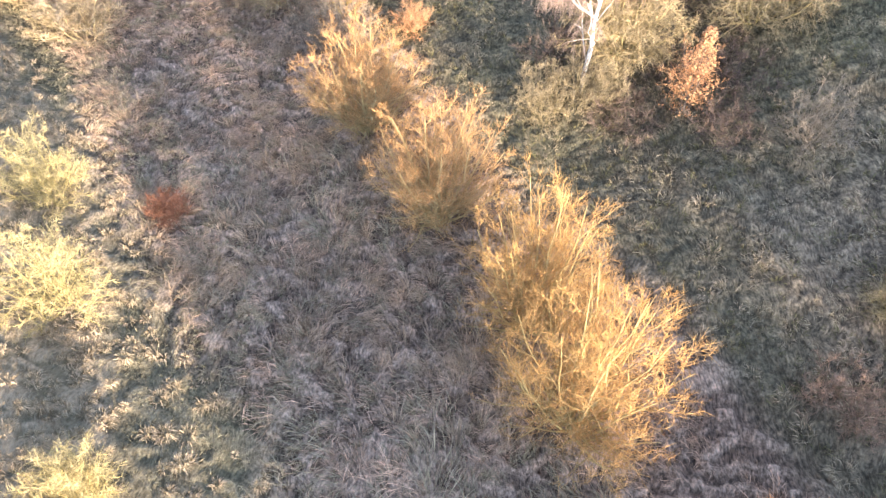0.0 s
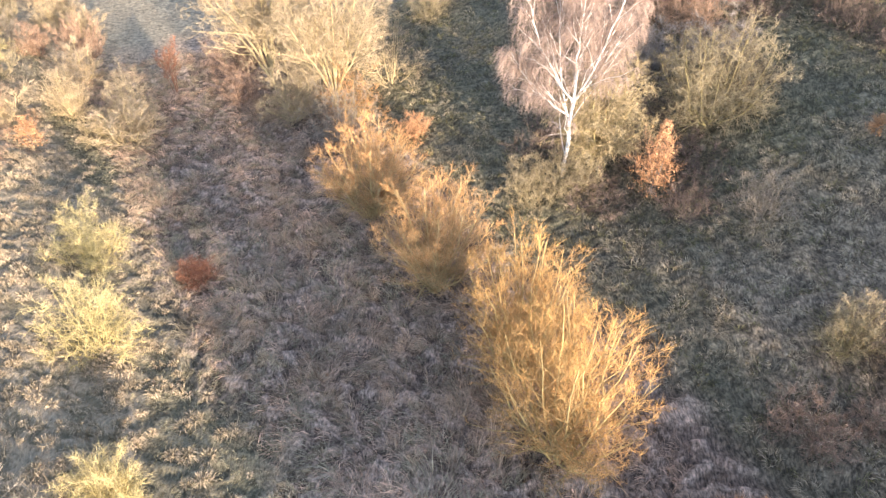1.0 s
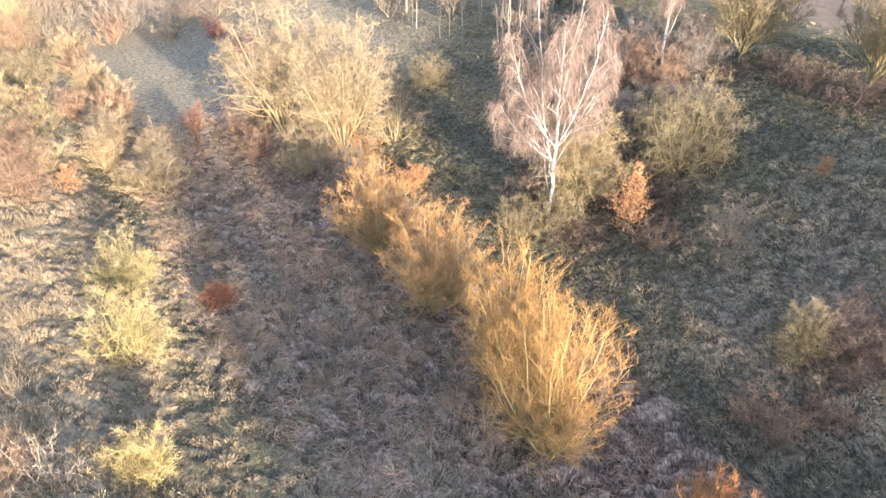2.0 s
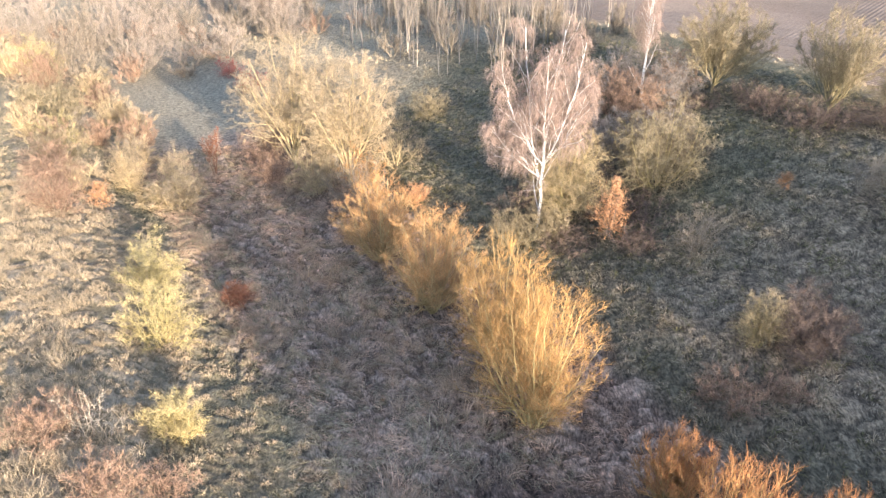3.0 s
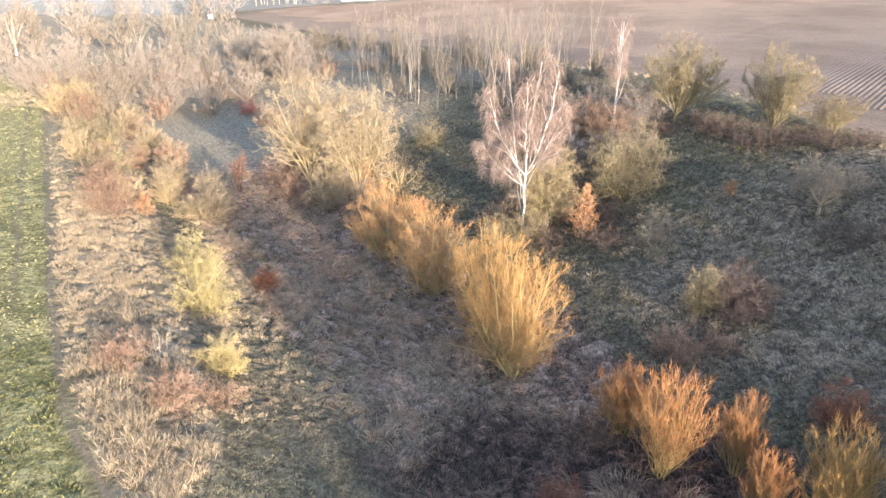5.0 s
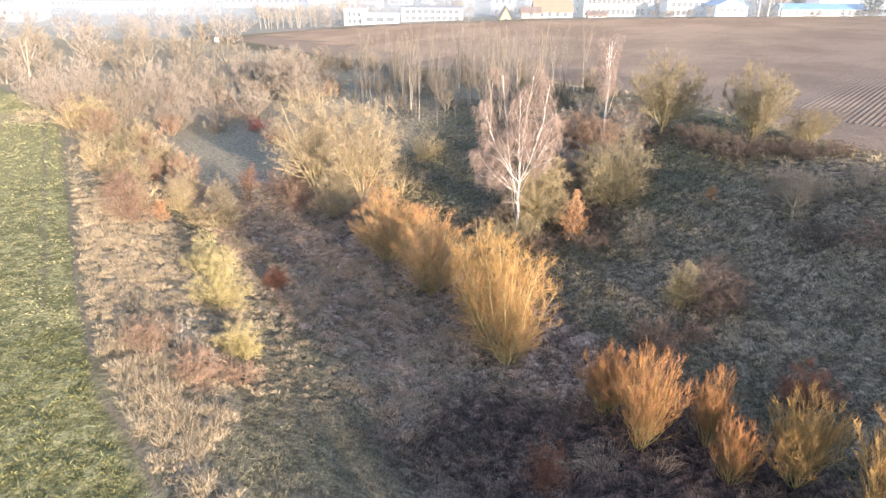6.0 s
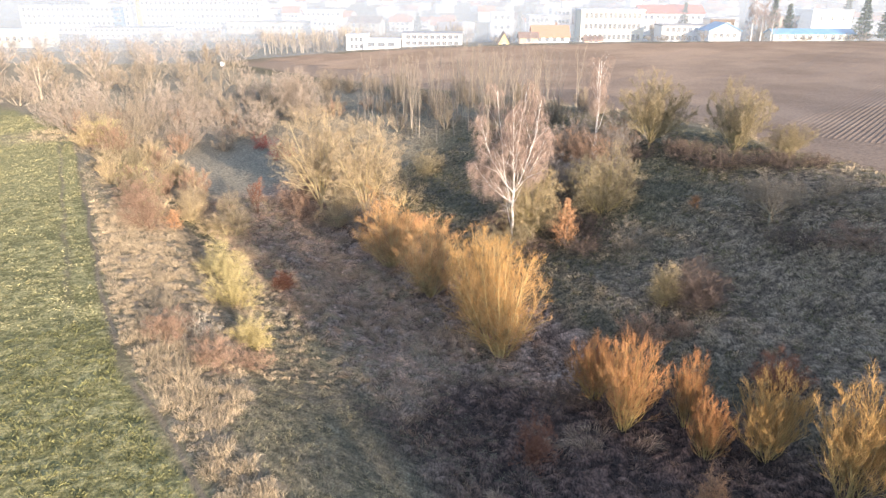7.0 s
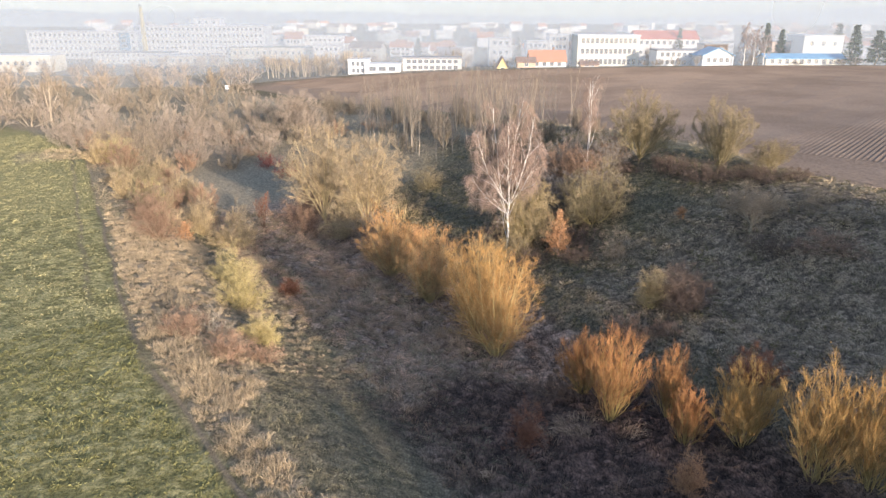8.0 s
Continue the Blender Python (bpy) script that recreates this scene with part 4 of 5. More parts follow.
def deep_straw(s, w):
    return np.clip((zones(s, w)[1] - 0.55) * 3, 0, 1)


def full_crop(s, w):
    return np.clip((zones(s, w)[0] - 0.66) * 4, 0, 1)


def open_slope(s, w):
    z = zones(s, w)
    return np.clip(1 - z[0] - z[1] - z[2] - z[3] - z[4], 0, 1)


TUSSOCK = "pale dry straw tussocks along the field's edge"
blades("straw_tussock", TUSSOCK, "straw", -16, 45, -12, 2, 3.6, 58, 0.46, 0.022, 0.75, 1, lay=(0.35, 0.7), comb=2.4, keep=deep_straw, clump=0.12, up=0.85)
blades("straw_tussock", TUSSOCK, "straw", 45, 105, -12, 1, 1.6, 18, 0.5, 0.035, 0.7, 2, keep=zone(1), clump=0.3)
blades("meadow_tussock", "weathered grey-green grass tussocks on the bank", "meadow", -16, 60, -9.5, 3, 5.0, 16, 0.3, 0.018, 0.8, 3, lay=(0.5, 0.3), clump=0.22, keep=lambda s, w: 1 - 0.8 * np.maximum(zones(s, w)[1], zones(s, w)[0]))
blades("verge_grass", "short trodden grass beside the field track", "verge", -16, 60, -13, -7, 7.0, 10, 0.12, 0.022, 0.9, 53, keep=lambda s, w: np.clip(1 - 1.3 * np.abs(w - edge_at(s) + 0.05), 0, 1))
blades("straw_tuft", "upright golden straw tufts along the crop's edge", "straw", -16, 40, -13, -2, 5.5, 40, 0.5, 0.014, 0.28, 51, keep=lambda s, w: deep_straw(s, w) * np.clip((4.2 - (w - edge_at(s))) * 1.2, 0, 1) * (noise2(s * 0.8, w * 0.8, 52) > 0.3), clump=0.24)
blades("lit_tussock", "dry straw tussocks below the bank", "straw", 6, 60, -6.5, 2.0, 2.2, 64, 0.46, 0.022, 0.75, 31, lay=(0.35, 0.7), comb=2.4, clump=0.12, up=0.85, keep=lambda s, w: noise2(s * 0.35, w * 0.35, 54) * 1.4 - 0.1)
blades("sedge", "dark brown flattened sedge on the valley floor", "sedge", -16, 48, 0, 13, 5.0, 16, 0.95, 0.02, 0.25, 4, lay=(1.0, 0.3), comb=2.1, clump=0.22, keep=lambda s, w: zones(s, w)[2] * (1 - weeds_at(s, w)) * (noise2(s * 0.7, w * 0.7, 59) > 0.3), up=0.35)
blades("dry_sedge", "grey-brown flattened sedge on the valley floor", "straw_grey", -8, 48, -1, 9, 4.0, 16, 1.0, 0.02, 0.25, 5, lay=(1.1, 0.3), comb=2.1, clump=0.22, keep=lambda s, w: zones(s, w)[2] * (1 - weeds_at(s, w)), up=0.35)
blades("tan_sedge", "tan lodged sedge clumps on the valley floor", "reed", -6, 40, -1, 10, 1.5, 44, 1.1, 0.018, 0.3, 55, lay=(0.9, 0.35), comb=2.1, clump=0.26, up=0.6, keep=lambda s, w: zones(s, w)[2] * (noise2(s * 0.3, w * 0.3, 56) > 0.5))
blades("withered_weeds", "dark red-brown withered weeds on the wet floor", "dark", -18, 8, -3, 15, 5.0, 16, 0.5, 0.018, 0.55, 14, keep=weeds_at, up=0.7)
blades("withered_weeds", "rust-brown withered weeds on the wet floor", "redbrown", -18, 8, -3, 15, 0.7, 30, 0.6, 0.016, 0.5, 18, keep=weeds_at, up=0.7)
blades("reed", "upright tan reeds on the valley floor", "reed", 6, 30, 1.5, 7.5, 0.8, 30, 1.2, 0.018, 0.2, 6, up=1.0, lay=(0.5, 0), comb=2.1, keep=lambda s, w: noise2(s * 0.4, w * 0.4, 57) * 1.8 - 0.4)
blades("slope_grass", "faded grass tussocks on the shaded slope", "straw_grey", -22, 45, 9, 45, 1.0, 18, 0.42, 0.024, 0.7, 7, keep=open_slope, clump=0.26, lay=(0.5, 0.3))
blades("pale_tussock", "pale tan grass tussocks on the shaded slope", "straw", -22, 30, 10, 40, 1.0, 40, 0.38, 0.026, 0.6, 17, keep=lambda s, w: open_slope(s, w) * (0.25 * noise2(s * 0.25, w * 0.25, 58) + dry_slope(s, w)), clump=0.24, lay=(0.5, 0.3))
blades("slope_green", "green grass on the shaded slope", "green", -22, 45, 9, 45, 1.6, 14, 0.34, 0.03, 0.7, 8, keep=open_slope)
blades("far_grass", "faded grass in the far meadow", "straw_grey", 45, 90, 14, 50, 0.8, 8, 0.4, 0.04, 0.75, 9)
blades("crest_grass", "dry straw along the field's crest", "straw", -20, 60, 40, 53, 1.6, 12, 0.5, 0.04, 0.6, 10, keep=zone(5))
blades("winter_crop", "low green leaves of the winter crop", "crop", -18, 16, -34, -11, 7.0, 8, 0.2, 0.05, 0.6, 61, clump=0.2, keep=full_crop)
blades("winter_crop", "far winter crop leaves, haze and low light in their colour", "crop_far", 16, 45, -48, -11, 3.6, 6, 0.16, 0.05, 0.8, 11, clump=0.22, keep=full_crop)
blades("winter_crop", "far winter crop leaves, haze and low light in their colour", "crop_far", 45, 110, -48, -8, 2.6, 6, 0.18, 0.06, 0.8, 12, clump=0.3, keep=full_crop)
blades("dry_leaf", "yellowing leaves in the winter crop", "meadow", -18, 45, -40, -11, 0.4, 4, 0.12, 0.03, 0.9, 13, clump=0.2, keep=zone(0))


# ---- the ploughed field ----
def soil_material():
    m, nt, b = nodes_of("ploughed_soil", 0.9)
    fine, big = tex_noise(nt, 3.0, 6, 0.7), tex_noise(nt, 0.05, 4)
    a = ramp(nt, fine, [(0.3, (0.16, 0.115, 0.082)), (0.7, (0.29, 0.212, 0.152))])
    b2 = ramp(nt, fine, [(0.3, (0.22, 0.16, 0.112)), (0.7, (0.385, 0.285, 0.208))])
    link(nt, mix(nt, ramp(nt, big, [(0.4, (0, 0, 0)), (0.6, (1, 1, 1))]), a, b2), b.inputs["Base Color"])
    bump = nt.nodes.new("ShaderNodeBump")
    bump.inputs["Strength"].default_value, bump.inputs["Distance"].default_value = 0.8, 0.1
    link(nt, fine, bump.inputs["Height"])
    link(nt, bump.outputs[0], b.inputs["Normal"])
    return m


def furrows(name, label, along, a0, a1, da, c0, c1, pitch, deep, inside, mat):
    """Soil turned into ridges, running along one direction."""
    across = (along[1], -along[0])
    A, C = np.meshgrid(np.arange(a0, a1, da), np.arange(c0, c1, pitch / 3), indexing="ij")
    x, y = along[0] * A + across[0] * C, along[1] * A + across[1] * C
    ridge = np.array([0.0, 1.0, 0.45])[np.arange(C.shape[1]) % 3][None] * deep * (0.7 + 0.6 * noise2(C * 0.9, A * 0.08, 5))
    z = ground_z(x, y) + ridge + (noise2(x * 0.06, y * 0.06, 6) - 0.5) * deep * 0.8
    n, k = A.shape
    i = np.arange((n - 1) * k).reshape(n - 1, k)[:, :-1].ravel()
    quads = np.stack([i, i + 1, i + k + 1, i + k], 1)
    s, w = to_sw(x, y)
    ok = inside(s, w, y).ravel()
    quads = quads[ok[quads].all(1)]
    ob = part(name, mesh_of(name, np.stack([x, y, z], -1).reshape(-1, 3), quads, smooth=False), mat)
    return tagged(ob, label, "field", kind="structure")


SOIL = soil_material()
furrows("ploughed_field", "brown ploughed field with straight furrows", (0.635, 0.772), 10, 330, 5.0, -190, 130, 0.54, 0.07,
        lambda s, w, y: (w > zones(s, w)[6] + 7.0) & (y < 190) & (s < 190), SOIL)
furrows("headland", "headland furrows along the field's edge", US, -40, 100, 1.2, 42, 70, 0.55, 0.05,
        lambda s, w, y: (w > zones(s, w)[6] + 0.6) & (w < zones(s, w)[6] + 12.5) & (s < 95), SOIL)


# ---- the town beyond the field ----
def plain(name, a, b, rough=0.8, scale=0.6, metal=0.0):
    m, nt, bs = nodes_of(name, rough)
    link(nt, ramp(nt, tex_noise(nt, scale, 5, 0.65), [(0.35, a), (0.65, b)]), bs.inputs["Base Color"])
    bs.inputs["Metallic"].default_value = metal
    return m


WHITE = plain("white_plaster", (0.78, 0.78, 0.77), (0.84, 0.84, 0.82))
CREAM = plain("cream_plaster", (0.70, 0.66, 0.55), (0.78, 0.74, 0.63))
YELLOW = plain("yellow_paint", (0.72, 0.58, 0.22), (0.78, 0.64, 0.28))
TAN = plain("tan_plaster", (0.58, 0.42, 0.3), (0.66, 0.5, 0.37))
GREYW = plain("grey_plaster", (0.5, 0.5, 0.49), (0.6, 0.59, 0.57))
TILE = plain("orange_roof_tiles", (0.5, 0.22, 0.12), (0.62, 0.3, 0.18), scale=2.0)
REDROOF = plain("red_roof", (0.55, 0.16, 0.11), (0.64, 0.22, 0.15))
GREYROOF = plain("grey_roof", (0.24, 0.24, 0.25), (0.34, 0.34, 0.35))
BROWNROOF = plain("brown_roof", (0.2, 0.13, 0.1), (0.3, 0.2, 0.15))
BLUE = plain("blue_sheet", (0.12, 0.3, 0.5), (0.2, 0.4, 0.6), 0.5)
PALEROOF = plain("pale_roof", (0.62, 0.63, 0.64), (0.72, 0.72, 0.72))
FRAMES = plain("window_frame_paint", (0.6, 0.6, 0.6), (0.7, 0.7, 0.7))
GLASS = plain("window_glass", (0.46, 0.49, 0.53), (0.56, 0.59, 0.63), 0.12, metal=0.75)


def box(x0, x1, y0, y1, z0, z1, bevel=0.0):
    bm = bmesh.new()
    bmesh.ops.create_cube(bm, size=1)
    bmesh.ops.scale(bm, vec=(x1 - x0, y1 - y0, z1 - z0), verts=bm.verts)
    bmesh.ops.translate(bm, vec=((x0 + x1) / 2, (y0 + y1) / 2, (z0 + z1) / 2), verts=bm.verts)
    if bevel:
        bmesh.ops.bevel(bm, geom=bm.edges[:], offset=bevel, segments=1, affect="EDGES")
    return bm


def gable(w, d, z0, rise, over=0.4, thick=0.25, along_x=True):
    """A pitched roof of two thick slopes; the ridge runs along x or along y."""
    bm = bmesh.new()
    a, b = ((w / 2 + over), (d / 2 + over)) if along_x else ((d / 2 + over), (w / 2 + over))
    low = z0 - over * rise / (b - over)
    prof = [(-b, low), (0, z0 + rise), (b, low), (b, low - thick), (0, z0 + rise - thick * 1.2), (-b, low - thick)]
    ends = []
    for x in (-a, a):
        ends.append([bm.verts.new((x, y, z) if along_x else (y, x, z)) for y, z in prof])
    for i in range(6):
        j = (i + 1) % 6
        bm.faces.new((ends[0][i], ends[0][j], ends[1][j], ends[1][i]))
    for e in ends:
        bm.faces.new((e[0], e[1], e[4], e[5]))
        bm.faces.new((e[1], e[2], e[3], e[4]))
    bmesh.ops.recalc_face_normals(bm, faces=bm.faces)
    return bm


def gable_wall(w, d, h, rise, along_x):
    """Walls of a house with their pointed ends."""
    bm = bmesh.new()
    rows = []
    for x, y in ((-w / 2, -d / 2), (w / 2, -d / 2), (w / 2, d / 2), (-w / 2, d / 2)):
        rows.append((bm.verts.new((x, y, -1.0)), bm.verts.new((x, y, h))))
    if along_x:
        tips = {1: bm.verts.new((w / 2, 0, h + rise - 0.3)), 3: bm.verts.new((-w / 2, 0, h + rise - 0.3))}
    else:
        tips = {0: bm.verts.new((0, -d / 2, h + rise - 0.3)), 2: bm.verts.new((0, d / 2, h + rise - 0.3))}
    for i in range(4):
        a, b = rows[i], rows[(i + 1) % 4]
        bm.faces.new((a[0], b[0], b[1], tips[i], a[1]) if i in tips else (a[0], b[0], b[1], a[1]))
    return bm


PANES = {}


def window(parent, x, y, z, w, h):
    """A framed window with its pane, set on a wall that faces the valley."""
    key = (round(w, 2), round(h, 2))
    if key not in PANES:
        f, p = bpy.data.meshes.new("window"), bpy.data.meshes.new("pane")
        bm = bmesh.new()
        for args in ((-w / 2 - 0.1, w / 2 + 0.1, h / 2, h / 2 + 0.1), (-w / 2 - 0.1, w / 2 + 0.1, -h / 2 - 0.12, -h / 2), (-w / 2 - 0.1, -w / 2, -h / 2, h / 2), (w / 2, w / 2 + 0.1, -h / 2, h / 2)):
            b = box(args[0], args[1], -0.12, 0.02, args[2], args[3])
            t = bpy.data.meshes.new("t")
            b.to_mesh(t)
            b.free()
            bm.from_mesh(t)
            bpy.data.meshes.remove(t)
        bm.to_mesh(f)
        bm.free()
        b = box(-w / 2, w / 2, -0.04, 0.01, -h / 2, h / 2)
        b.to_mesh(p)
        b.free()
        f.materials.append(FRAMES)
        p.materials.append(GLASS)
        PANES[key] = (f, p)
    f, p = PANES[key]
    fr, pa = new("window", f), new("pane", p)
    fr.parent, pa.parent = parent, fr
    fr.location = (x, y, z)


def building(name, label, x, y, w, d, top, wall, roof, storeys, bays, kind="flat", turn=0.0, rise=2.5, win=(1.2, 1.4), along_x=True, chimney=False, margin=1.0, category="building"):
    """A building whose front stands at y and faces the valley; top is the height of its eaves."""
    z = float(ground_z(x, y + d / 2))
    h = top - z
    ob = new(name, None)
    if kind == "flat":
        part("wall", box(-w / 2, w / 2, 0, d, -1.0, h), wall, ob)
        part("roof", box(-w / 2 - 0.25, w / 2 + 0.25, -0.25, d + 0.25, h + 0.004, h + 0.45, 0.05), roof, ob)
    else:
        bm = gable_wall(w, d, h, rise, along_x)
        bmesh.ops.translate(bm, vec=(0, d / 2, 0), verts=bm.verts)
        part("wall", bm, wall, ob)
        bm = gable(w, d, h, rise, along_x=along_x)
        bmesh.ops.translate(bm, vec=(0, d / 2, 0), verts=bm.verts)
        part("roof", bm, roof, ob)
    if chimney:
        part("chimney", box(w * 0.2 - 0.35, w * 0.2 + 0.35, d * 0.62, d * 0.62 + 0.6, h + rise * 0.3, h + rise + 0.9, 0.04), BROWNROOF, ob)
    step = h / storeys
    for i in range(storeys):
        for j in range(bays):
            window(ob, -w / 2 + margin + (w - 2 * margin) * (j + 0.5) / bays, 0, (i + 0.55) * step, min(win[0], (w - 2 * margin) / bays * 0.7), min(win[1], step * 0.6))
    ob.matrix_basis = pose(x, y, z, 0, 0, turn)
    return tagged(ob, label, category, "town")


building("factory", "long white factory block with rows of windows", -190, 348, 58, 16, 12.2, WHITE, PALEROOF, 4, 22)
building("factory", "long white factory block with rows of windows", -131, 358, 70, 18, 15.2, WHITE, PALEROOF, 5, 28)
building("factory_wing", "low white factory wing", -150, 313, 37, 12, 3.4, WHITE, GREYROOF, 2, 14, win=(1.0, 0.9))
building("stair_tower", "factory stair tower with blue glazing", -167, 345.5, 4.5, 3, 12.0, BLUE, PALEROOF, 5, 1, win=(3.2, 1.3), margin=0.4)
building("penthouse", "white rooftop housing on the factory", -128, 362, 14, 10, 19.0, WHITE, PALEROOF, 5, 3)
building("workshop", "low pale workshop with a flat roof", -172, 258, 26, 12, 4.6, CREAM, PALEROOF, 1, 8)
building("workshop", "low pale workshop with a flat roof", -120, 300, 36, 10, 2.6, CREAM, PALEROOF, 1, 10)
building("warehouse", "long pale warehouse behind bare trees", -84, 350, 58, 14, 4.6, CREAM, GREYROOF, 1, 18)
building("warehouse", "long white warehouse with a flat roof", -80, 398, 42, 16, 9.4, WHITE, PALEROOF, 2, 14)
building("house", "white flat-roofed modern house", -19.0, 198, 11.5, 9, 5.3, WHITE, PALEROOF, 1, 3, win=(2.2, 1.3))
building("house", "white flat-roofed modern house with a taller wing", -27.0, 199, 6.4, 9, 6.6, WHITE, PALEROOF, 2, 3, win=(0.9, 1.3))
building("apartment_house", "pale two-storey house with a low grey roof", -3, 204, 19.5, 10, 7.0, GREYW, GREYROOF, 2, 9, win=(1.5, 1.4))
building("cottage", "small house with a steep yellow gable", 20, 200, 3.6, 7, 4.6, YELLOW, BROWNROOF, 1, 1, "gable", rise=3.4, along_x=False)
building("house", "white house with an orange tiled roof", 36, 208, 12, 9, 6.4, WHITE, TILE, 1, 4, "gable", rise=3.2, chimney=True)
building("shed", "small dark shed beside the houses", 28.5, 206, 6.0, 5, 6.2, TAN, BROWNROOF, 1, 1, "gable", rise=1.4)
building("school", "long cream three-storey building with big windows", 61, 230, 22.5, 12, 13.8, CREAM, PALEROOF, 3, 12, win=(1.4, 1.8))
building("hall", "long white building with a red pitched roof", 94, 268, 26, 12, 12.2, WHITE, REDROOF, 3, 10, "gable", rise=3.0)
building("house", "white cube-shaped house with a flat roof", 27, 298, 10.5, 9, 11.0, WHITE, PALEROOF, 3, 3)
building("apartment_house", "white stepped apartment house", 44, 298, 10, 10, 9.8, WHITE, PALEROOF, 3, 4)
building("apartment_house", "white stepped apartment house", 54, 300, 9, 10, 12.6, WHITE, PALEROOF, 4, 4)
building("annex", "blue and white two-storey annex", 83, 218, 15.5, 9, 9.2, PALEROOF, GREYROOF, 2, 7)
building("warehouse", "pale blue hall with a blue sheet roof", 93, 208, 10.4, 10, 8.4, PALEROOF, BLUE, 1, 4, "gable", rise=2.4, along_x=False)
building("workshop", "tan two-storey workshop with a flat roof", 137, 253, 12, 9, 11.4, TAN, GREYROOF, 2, 4)
building("shed", "long low blue-roofed shed", 124, 211, 27, 7, 7.4, CREAM, BLUE, 1, 10, "gable", rise=1.3)
building("hall", "large white industrial hall", 146, 243, 15, 14, 13.6, WHITE, PALEROOF, 2, 3)
building("house", "house with an orange tiled roof", -87, 388, 10, 9, 8.6, WHITE, TILE, 2, 4, "gable", rise=3.4)
building("house", "grey-roofed house behind the garden trees", 3, 248, 9, 9, 6.2, CREAM, GREYROOF, 1, 3, "gable", rise=2.8, chimney=True)
building("shed", "low brown garden shed", 49, 203, 5.6, 4, 5.6, TAN, BROWNROOF, 1, 2, "gable", rise=1.0)
building("shed", "tall tan workshop beside the annex", 104, 240, 9, 8, 10.6, TAN, GREYROOF, 2, 3)

# far houses of the town
HOUSES = [building("house", "far white house with a red tiled roof", 0, 320, 11, 9, 5.2, WHITE, TILE, 2, 4, "gable", rise=3.4, chimney=True),
          building("house", "far cream house with a brown roof", 70, 330, 13, 9, 5.6, CREAM, BROWNROOF, 2, 4, "gable", rise=3.2),
          building("house", "far white house with a flat roof", -60, 340, 14, 10, 6.0, WHITE, PALEROOF, 2, 5)]
REMOTE_HOUSES = [building("house", "far pale house with a red tiled roof in the haze", 30, 470, 11, 9, 7.5, WHITE, TILE, 1, 0, "gable", rise=3.4, chimney=True),
                 building("house", "far pale house with a brown roof in the haze", 110, 480, 13, 9, 8.0, CREAM, BROWNROOF, 1, 0, "gable", rise=3.2),
                 building("house", "far white block with a flat roof in the haze", -40, 500, 16, 10, 9.0, WHITE, PALEROOF, 1, 0)]
town = np.random.default_rng(12)
for i in range(150):
    hy = 330 + 620 * town.uniform(0, 1) ** 1.2
    hx = town.uniform(-0.5, 0.62) * (hy + 32)
    if hy < 420 and -235 < hx < -60:
        continue
    kind = int(town.integers(0, 3))
    ob = copy_thing((HOUSES if hy < 400 else REMOTE_HOUSES)[kind], pose(hx, hy, float(ground_z(hx, hy)), 0, 0, town.uniform(-40, 40)))
    k = town.uniform(0.65, 1.0)
    ob.scale = (k * town.uniform(0.8, 1.5), k, k)


def factory_chimney():
    ob = new("factory_chimney", None)
    rng = np.random.default_rng(1)
    _, v, q = limbs(np.array([[0, 0, -1.0]]), np.array([[0, 0, 1.0]]), np.array([28.6]), np.array([1.45]), rng, 9, 20, 0, 0, 0.55, 0)
    part("shaft", mesh_of("shaft", v, q, smooth=True), YELLOW, ob)
    bm = bmesh.new()
    bmesh.ops.create_cone(bm, cap_ends=True, segments=20, radius1=0.98, radius2=0.98, depth=0.7, matrix=Matrix.Translation((0, 0, 27.2)))
    part("cap", bm, GREYROOF, ob)
    ob.matrix_basis = pose(-153, 338, -1.7)
    return tagged(ob, "tall tapering yellow factory chimney", "chimney")


factory_chimney()


def sign():
    ob = new("sign_board", None)
    part("post", box(-0.06, 0.06, -0.06, 0.06, -0.3, 2.2, 0.01), GREYROOF, ob)
    part("board", box(-0.6, 0.6, -0.12, -0.06, 1.3, 2.4, 0.01), PALEROOF, ob)
    ob.matrix_basis = pose(-59, 163, float(ground_z(-59, 163)) + 0.3)
    return tagged(ob, "white sign board at the field's end", "sign")


sign()


# ---- conifers and garden trees of the town ----
NEEDLE = plant_material("dark_conifer_needles", (0.05, 0.06, 0.03), (0.06, 0.09, 0.05), (0.08, 0.12, 0.07))


def conifer_mesh(seed, h, r):
    rng = np.random.default_rng(seed)
    n = 160
    t = rng.uniform(0.08, 0.99, n)
    ang = rng.uniform(0, 6.283, n)
    start = np.stack([0 * t, 0 * t, t * h], 1)
    way = unit(np.stack([np.cos(ang), np.sin(ang), -0.25 + 0.5 * t], 1))
    line, v, q = limbs(start, way, r * (1.02 - t) * rng.uniform(0.7, 1.1, n) + 0.2, np.full(n, 0.05), rng, 4, 3, 0.1, 0.05, 0.4)
    m = n * 12
    p, d = on_line(line, np.repeat(np.arange(n), 12), rng.uniform(0.1, 1, m))
    v2, tr = spikes(p, unit(d + rng.normal(0, 0.6, (m, 3)) + np.array([0, 0, -0.2])), rng.uniform(0.5, 1.1, m), np.full(m, 0.16), rng, 0.1)
    return joined("crown", [(v, q, None, 0, 0.3), (v2, np.zeros((0, 4), int), tr, 0.4, 1.0)], h)


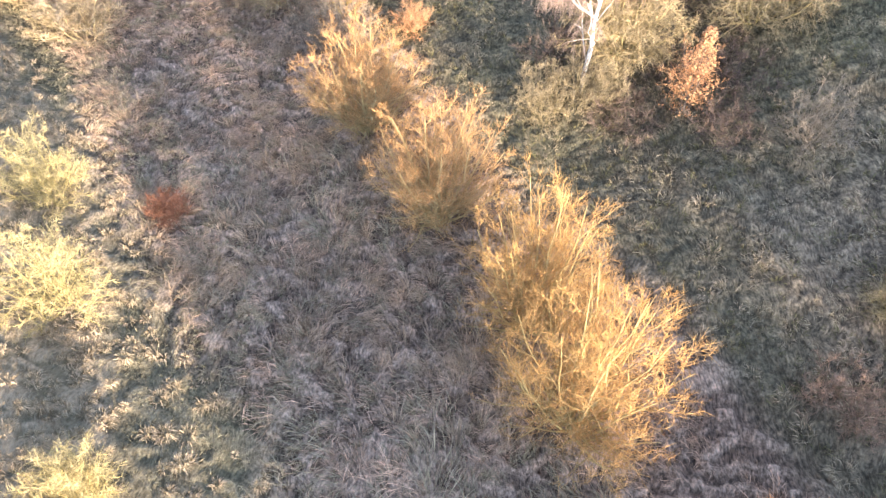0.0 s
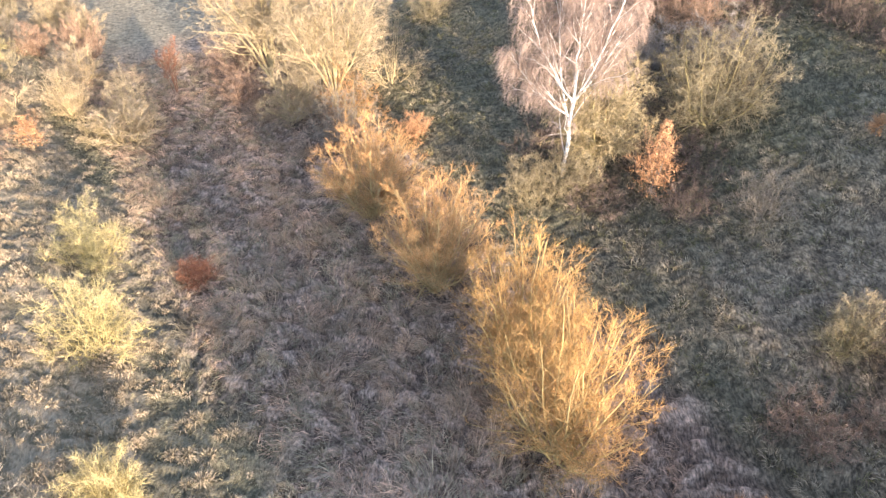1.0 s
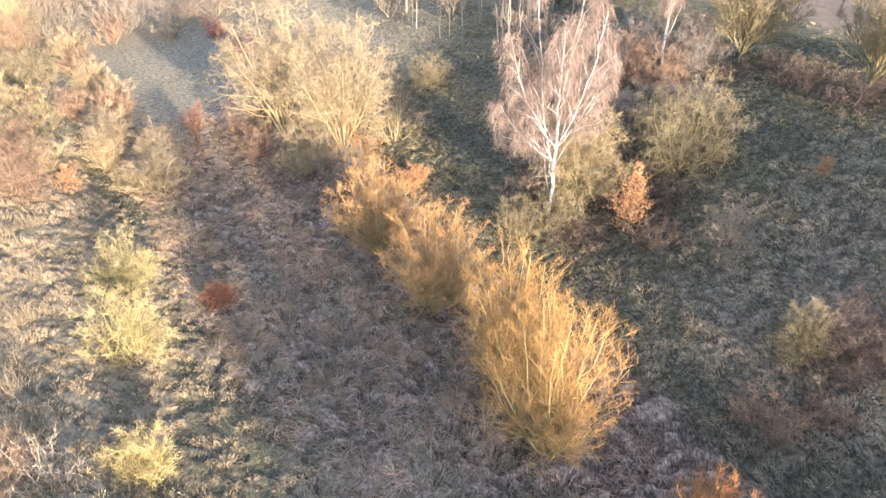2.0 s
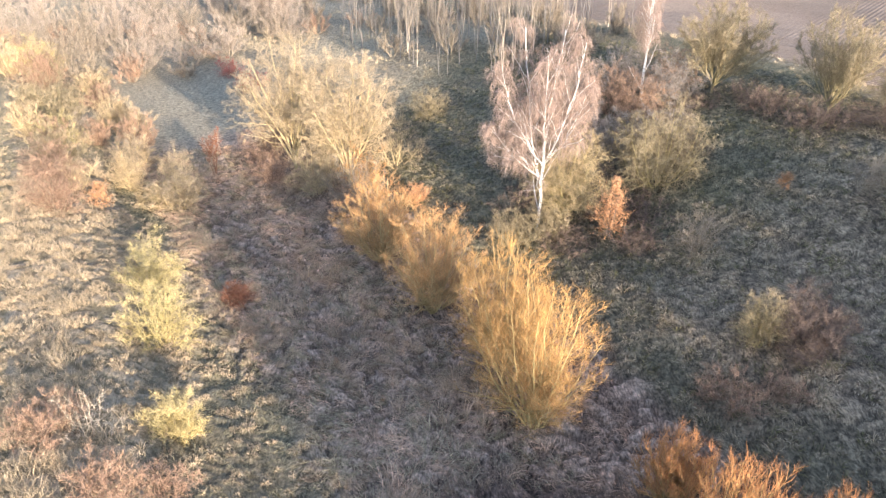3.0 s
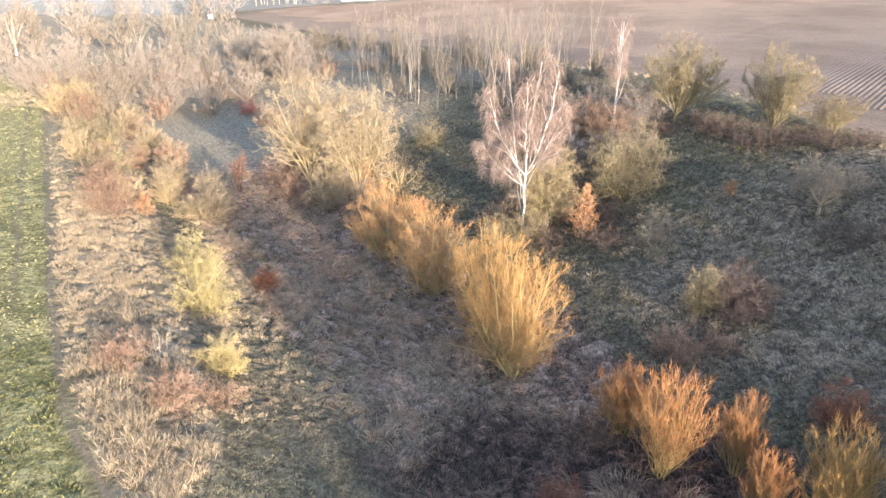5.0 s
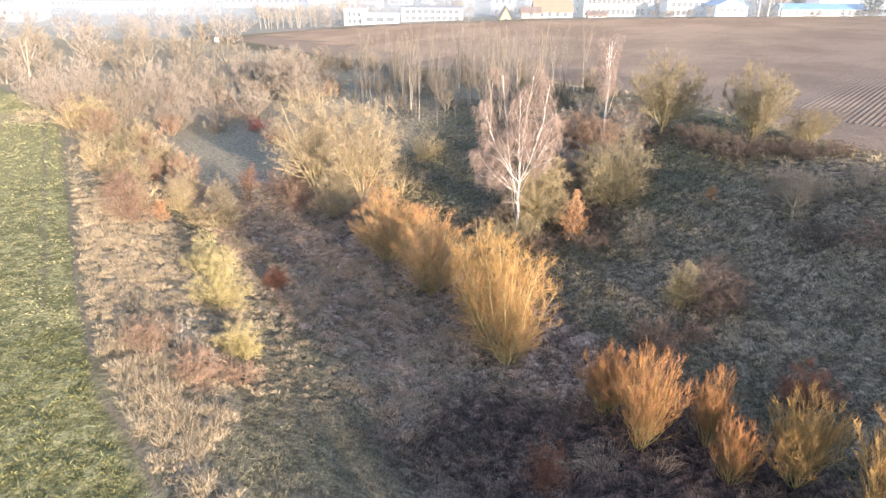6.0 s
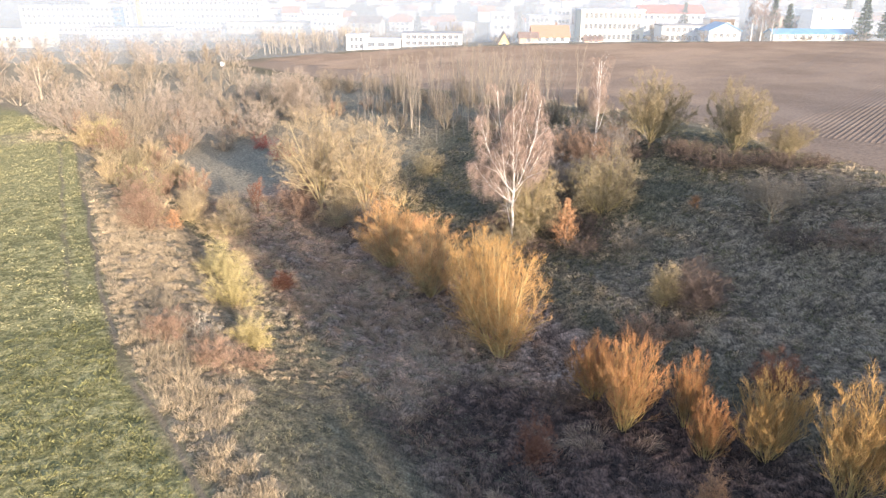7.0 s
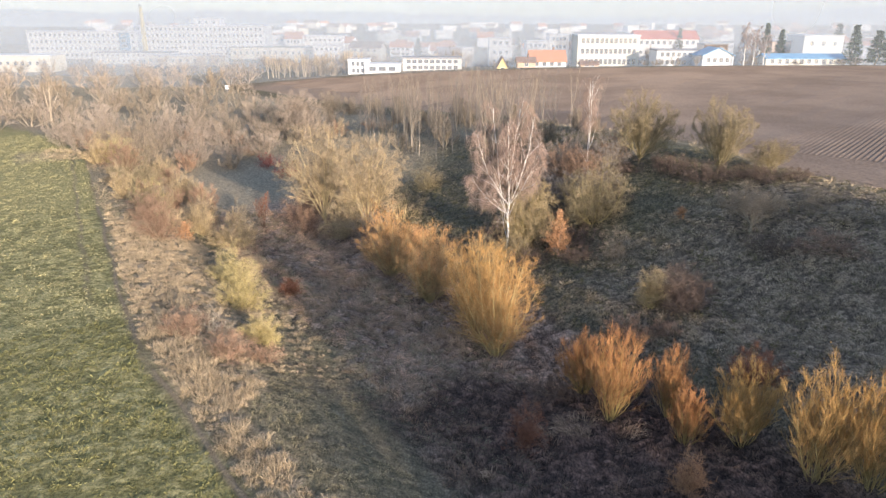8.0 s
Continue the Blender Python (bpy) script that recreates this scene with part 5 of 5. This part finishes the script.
def conifer(x, y, h, r, first=[]):
    z = float(ground_z(x, y))
    if first:
        ob = copy_thing(first[0], pose(x, y, z, 0, 0, x * 31 % 360))
        ob.scale = (r / 3.5, r / 3.5, h / 13)
    else:
        ob = new("conifer", None)
        rng = np.random.default_rng(2)
        _, v, q = limbs(np.array([[0, 0, -0.3]]), np.array([[0, 0, 1.0]]), np.array([12.5]), np.array([0.22]), rng, 5, 6, 0, 0.01, 0.1)
        part("trunk", joined("trunk", [(v, q, None, 0, 0)], 13), MAT["grey"], ob)
        part("crown", conifer_mesh(4, 13, 3.5), NEEDLE, ob)
        ob.matrix_basis = pose(x, y, z)
        first.append(ob)
    return tagged(ob, "dark green conifer among the town's houses", "tree", "conifers")


for x, y, h, r in ((138, 208, 13.0, 3.6), (144, 205, 11.0, 4.2), (150, 208, 12.5, 4.0), (119, 232, 15.0, 3.0), (99, 268, 15.5, 2.6), (155, 250, 16, 4), (126, 235, 13, 3), (35, 300, 13, 2.5), (70, 320, 14, 3), (-12, 330, 12, 3)):
    conifer(x, y, h, r)
for x, y, h, r in ((100, 204, 13.5, 2.6), (103.5, 205, 12.5, 2.4), (106, 203, 10.5, 2.2)):
    plant("birch", x, y, h, r, "tall bare birch at the edge of the town", "tree", "birch", "birch_twig", x * 37 % 360, "birches", 23,
          make=birch_plant, leaders=SLIM, thick=0.22, n2=4, n3=4, twigs=4, boughs=6, twig_thick=0.03, twig_len=1.2)
gardens = np.random.default_rng(14)
for i in range(90):
    ty = gardens.uniform(197, 250) if i % 2 else gardens.uniform(250, 420)
    tx = gardens.uniform(-0.3, 0.66) * (ty + 32)
    plant("thicket_tree", tx, ty, gardens.uniform(4, 8) if ty > 230 else gardens.uniform(1.5, 3.5), gardens.uniform(2.2, 4), "bare garden tree among the houses", "tree", "beige", ("beige", "grey")[i % 2], gardens.uniform(0, 360), "garden trees", 94 + i % 2, base=float(ground_z(tx, ty)), **FAR_OFF)
for i in range(26):
    tx, ty = -58 + i * 1.25 + gardens.uniform(-0.5, 0.5), 205 + gardens.uniform(-4, 6)
    plant("young_tree", tx, ty, gardens.uniform(7, 10), gardens.uniform(1.0, 1.6), "slender bare tree in a row at the field's end", "tree", "pale", "gold", i * 50 % 360, "row of slender trees", 63, base=float(ground_z(tx, ty)), **{**YOUNG, "twig_thick": 0.02, "thick": 0.09})


# ---- the far distance: wooded ridges that glow in a haze colour ----
def ridge(name, dist, x0, x1, heights, colour, seed):
    """A long wooded ridge with a ragged skyline, thick as a hill is."""
    xs = np.linspace(x0, x1, 260)
    top = np.interp(xs, np.linspace(x0, x1, len(heights)), heights)
    top = top * (1 + 0.05 * (noise2(xs / 60, 0 * xs, seed) - 0.5)) + (noise2(xs / 7, 0 * xs, seed + 1) - 0.5) * dist * 0.0016
    rows = [np.stack([xs, dist + k * (top + 20) * 2.5, -20 + (top + 20) * f], 1) for k, f in ((0, 0), (0.15, 0.6), (0.5, 1.0), (1.0, 0.0))]
    verts = np.concatenate(rows)
    n = len(xs)
    i = np.arange(n - 1)
    quads = np.concatenate([np.stack([i + r * n, i + 1 + r * n, i + 1 + (r + 1) * n, i + (r + 1) * n], 1) for r in range(3)])
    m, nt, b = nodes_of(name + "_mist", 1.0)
    # no lamp: an even pale glow puts the distance haze into the ridge
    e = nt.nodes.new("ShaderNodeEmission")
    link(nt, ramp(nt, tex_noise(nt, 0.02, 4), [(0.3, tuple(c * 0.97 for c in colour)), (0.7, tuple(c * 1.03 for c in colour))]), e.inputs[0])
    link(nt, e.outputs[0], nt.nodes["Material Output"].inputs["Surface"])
    return tagged(part(name, mesh_of(name, verts, quads, smooth=True), m), "distant wooded ridge, glowing with a painted haze colour", "backdrop", kind="structure")


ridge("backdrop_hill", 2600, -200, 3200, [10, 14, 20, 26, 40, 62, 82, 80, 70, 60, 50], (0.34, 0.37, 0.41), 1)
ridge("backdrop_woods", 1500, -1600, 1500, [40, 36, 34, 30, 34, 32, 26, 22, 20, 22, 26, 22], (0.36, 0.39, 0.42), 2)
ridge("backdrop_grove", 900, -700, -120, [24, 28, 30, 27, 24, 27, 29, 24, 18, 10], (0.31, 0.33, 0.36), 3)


# ---- upright half-clear sheets that imitate winter haze over the town ----
def mist(y, top, share):
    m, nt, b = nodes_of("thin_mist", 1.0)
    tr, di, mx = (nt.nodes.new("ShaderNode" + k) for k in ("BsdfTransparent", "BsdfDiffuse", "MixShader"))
    # the sheet's pale blue-grey colour carries the haze
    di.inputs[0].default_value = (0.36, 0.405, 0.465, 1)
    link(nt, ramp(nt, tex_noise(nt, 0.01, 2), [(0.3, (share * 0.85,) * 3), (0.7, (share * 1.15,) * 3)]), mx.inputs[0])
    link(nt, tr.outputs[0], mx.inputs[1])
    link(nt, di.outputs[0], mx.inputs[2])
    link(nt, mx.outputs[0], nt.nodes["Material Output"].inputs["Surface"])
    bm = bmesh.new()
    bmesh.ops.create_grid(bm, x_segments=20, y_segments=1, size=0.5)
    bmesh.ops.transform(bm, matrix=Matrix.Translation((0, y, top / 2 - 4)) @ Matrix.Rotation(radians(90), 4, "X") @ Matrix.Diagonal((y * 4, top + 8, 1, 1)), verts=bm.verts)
    return tagged(part("backdrop_mist", bm, m), "upright half-clear sheet that imitates haze over the town", "mist", kind="structure")


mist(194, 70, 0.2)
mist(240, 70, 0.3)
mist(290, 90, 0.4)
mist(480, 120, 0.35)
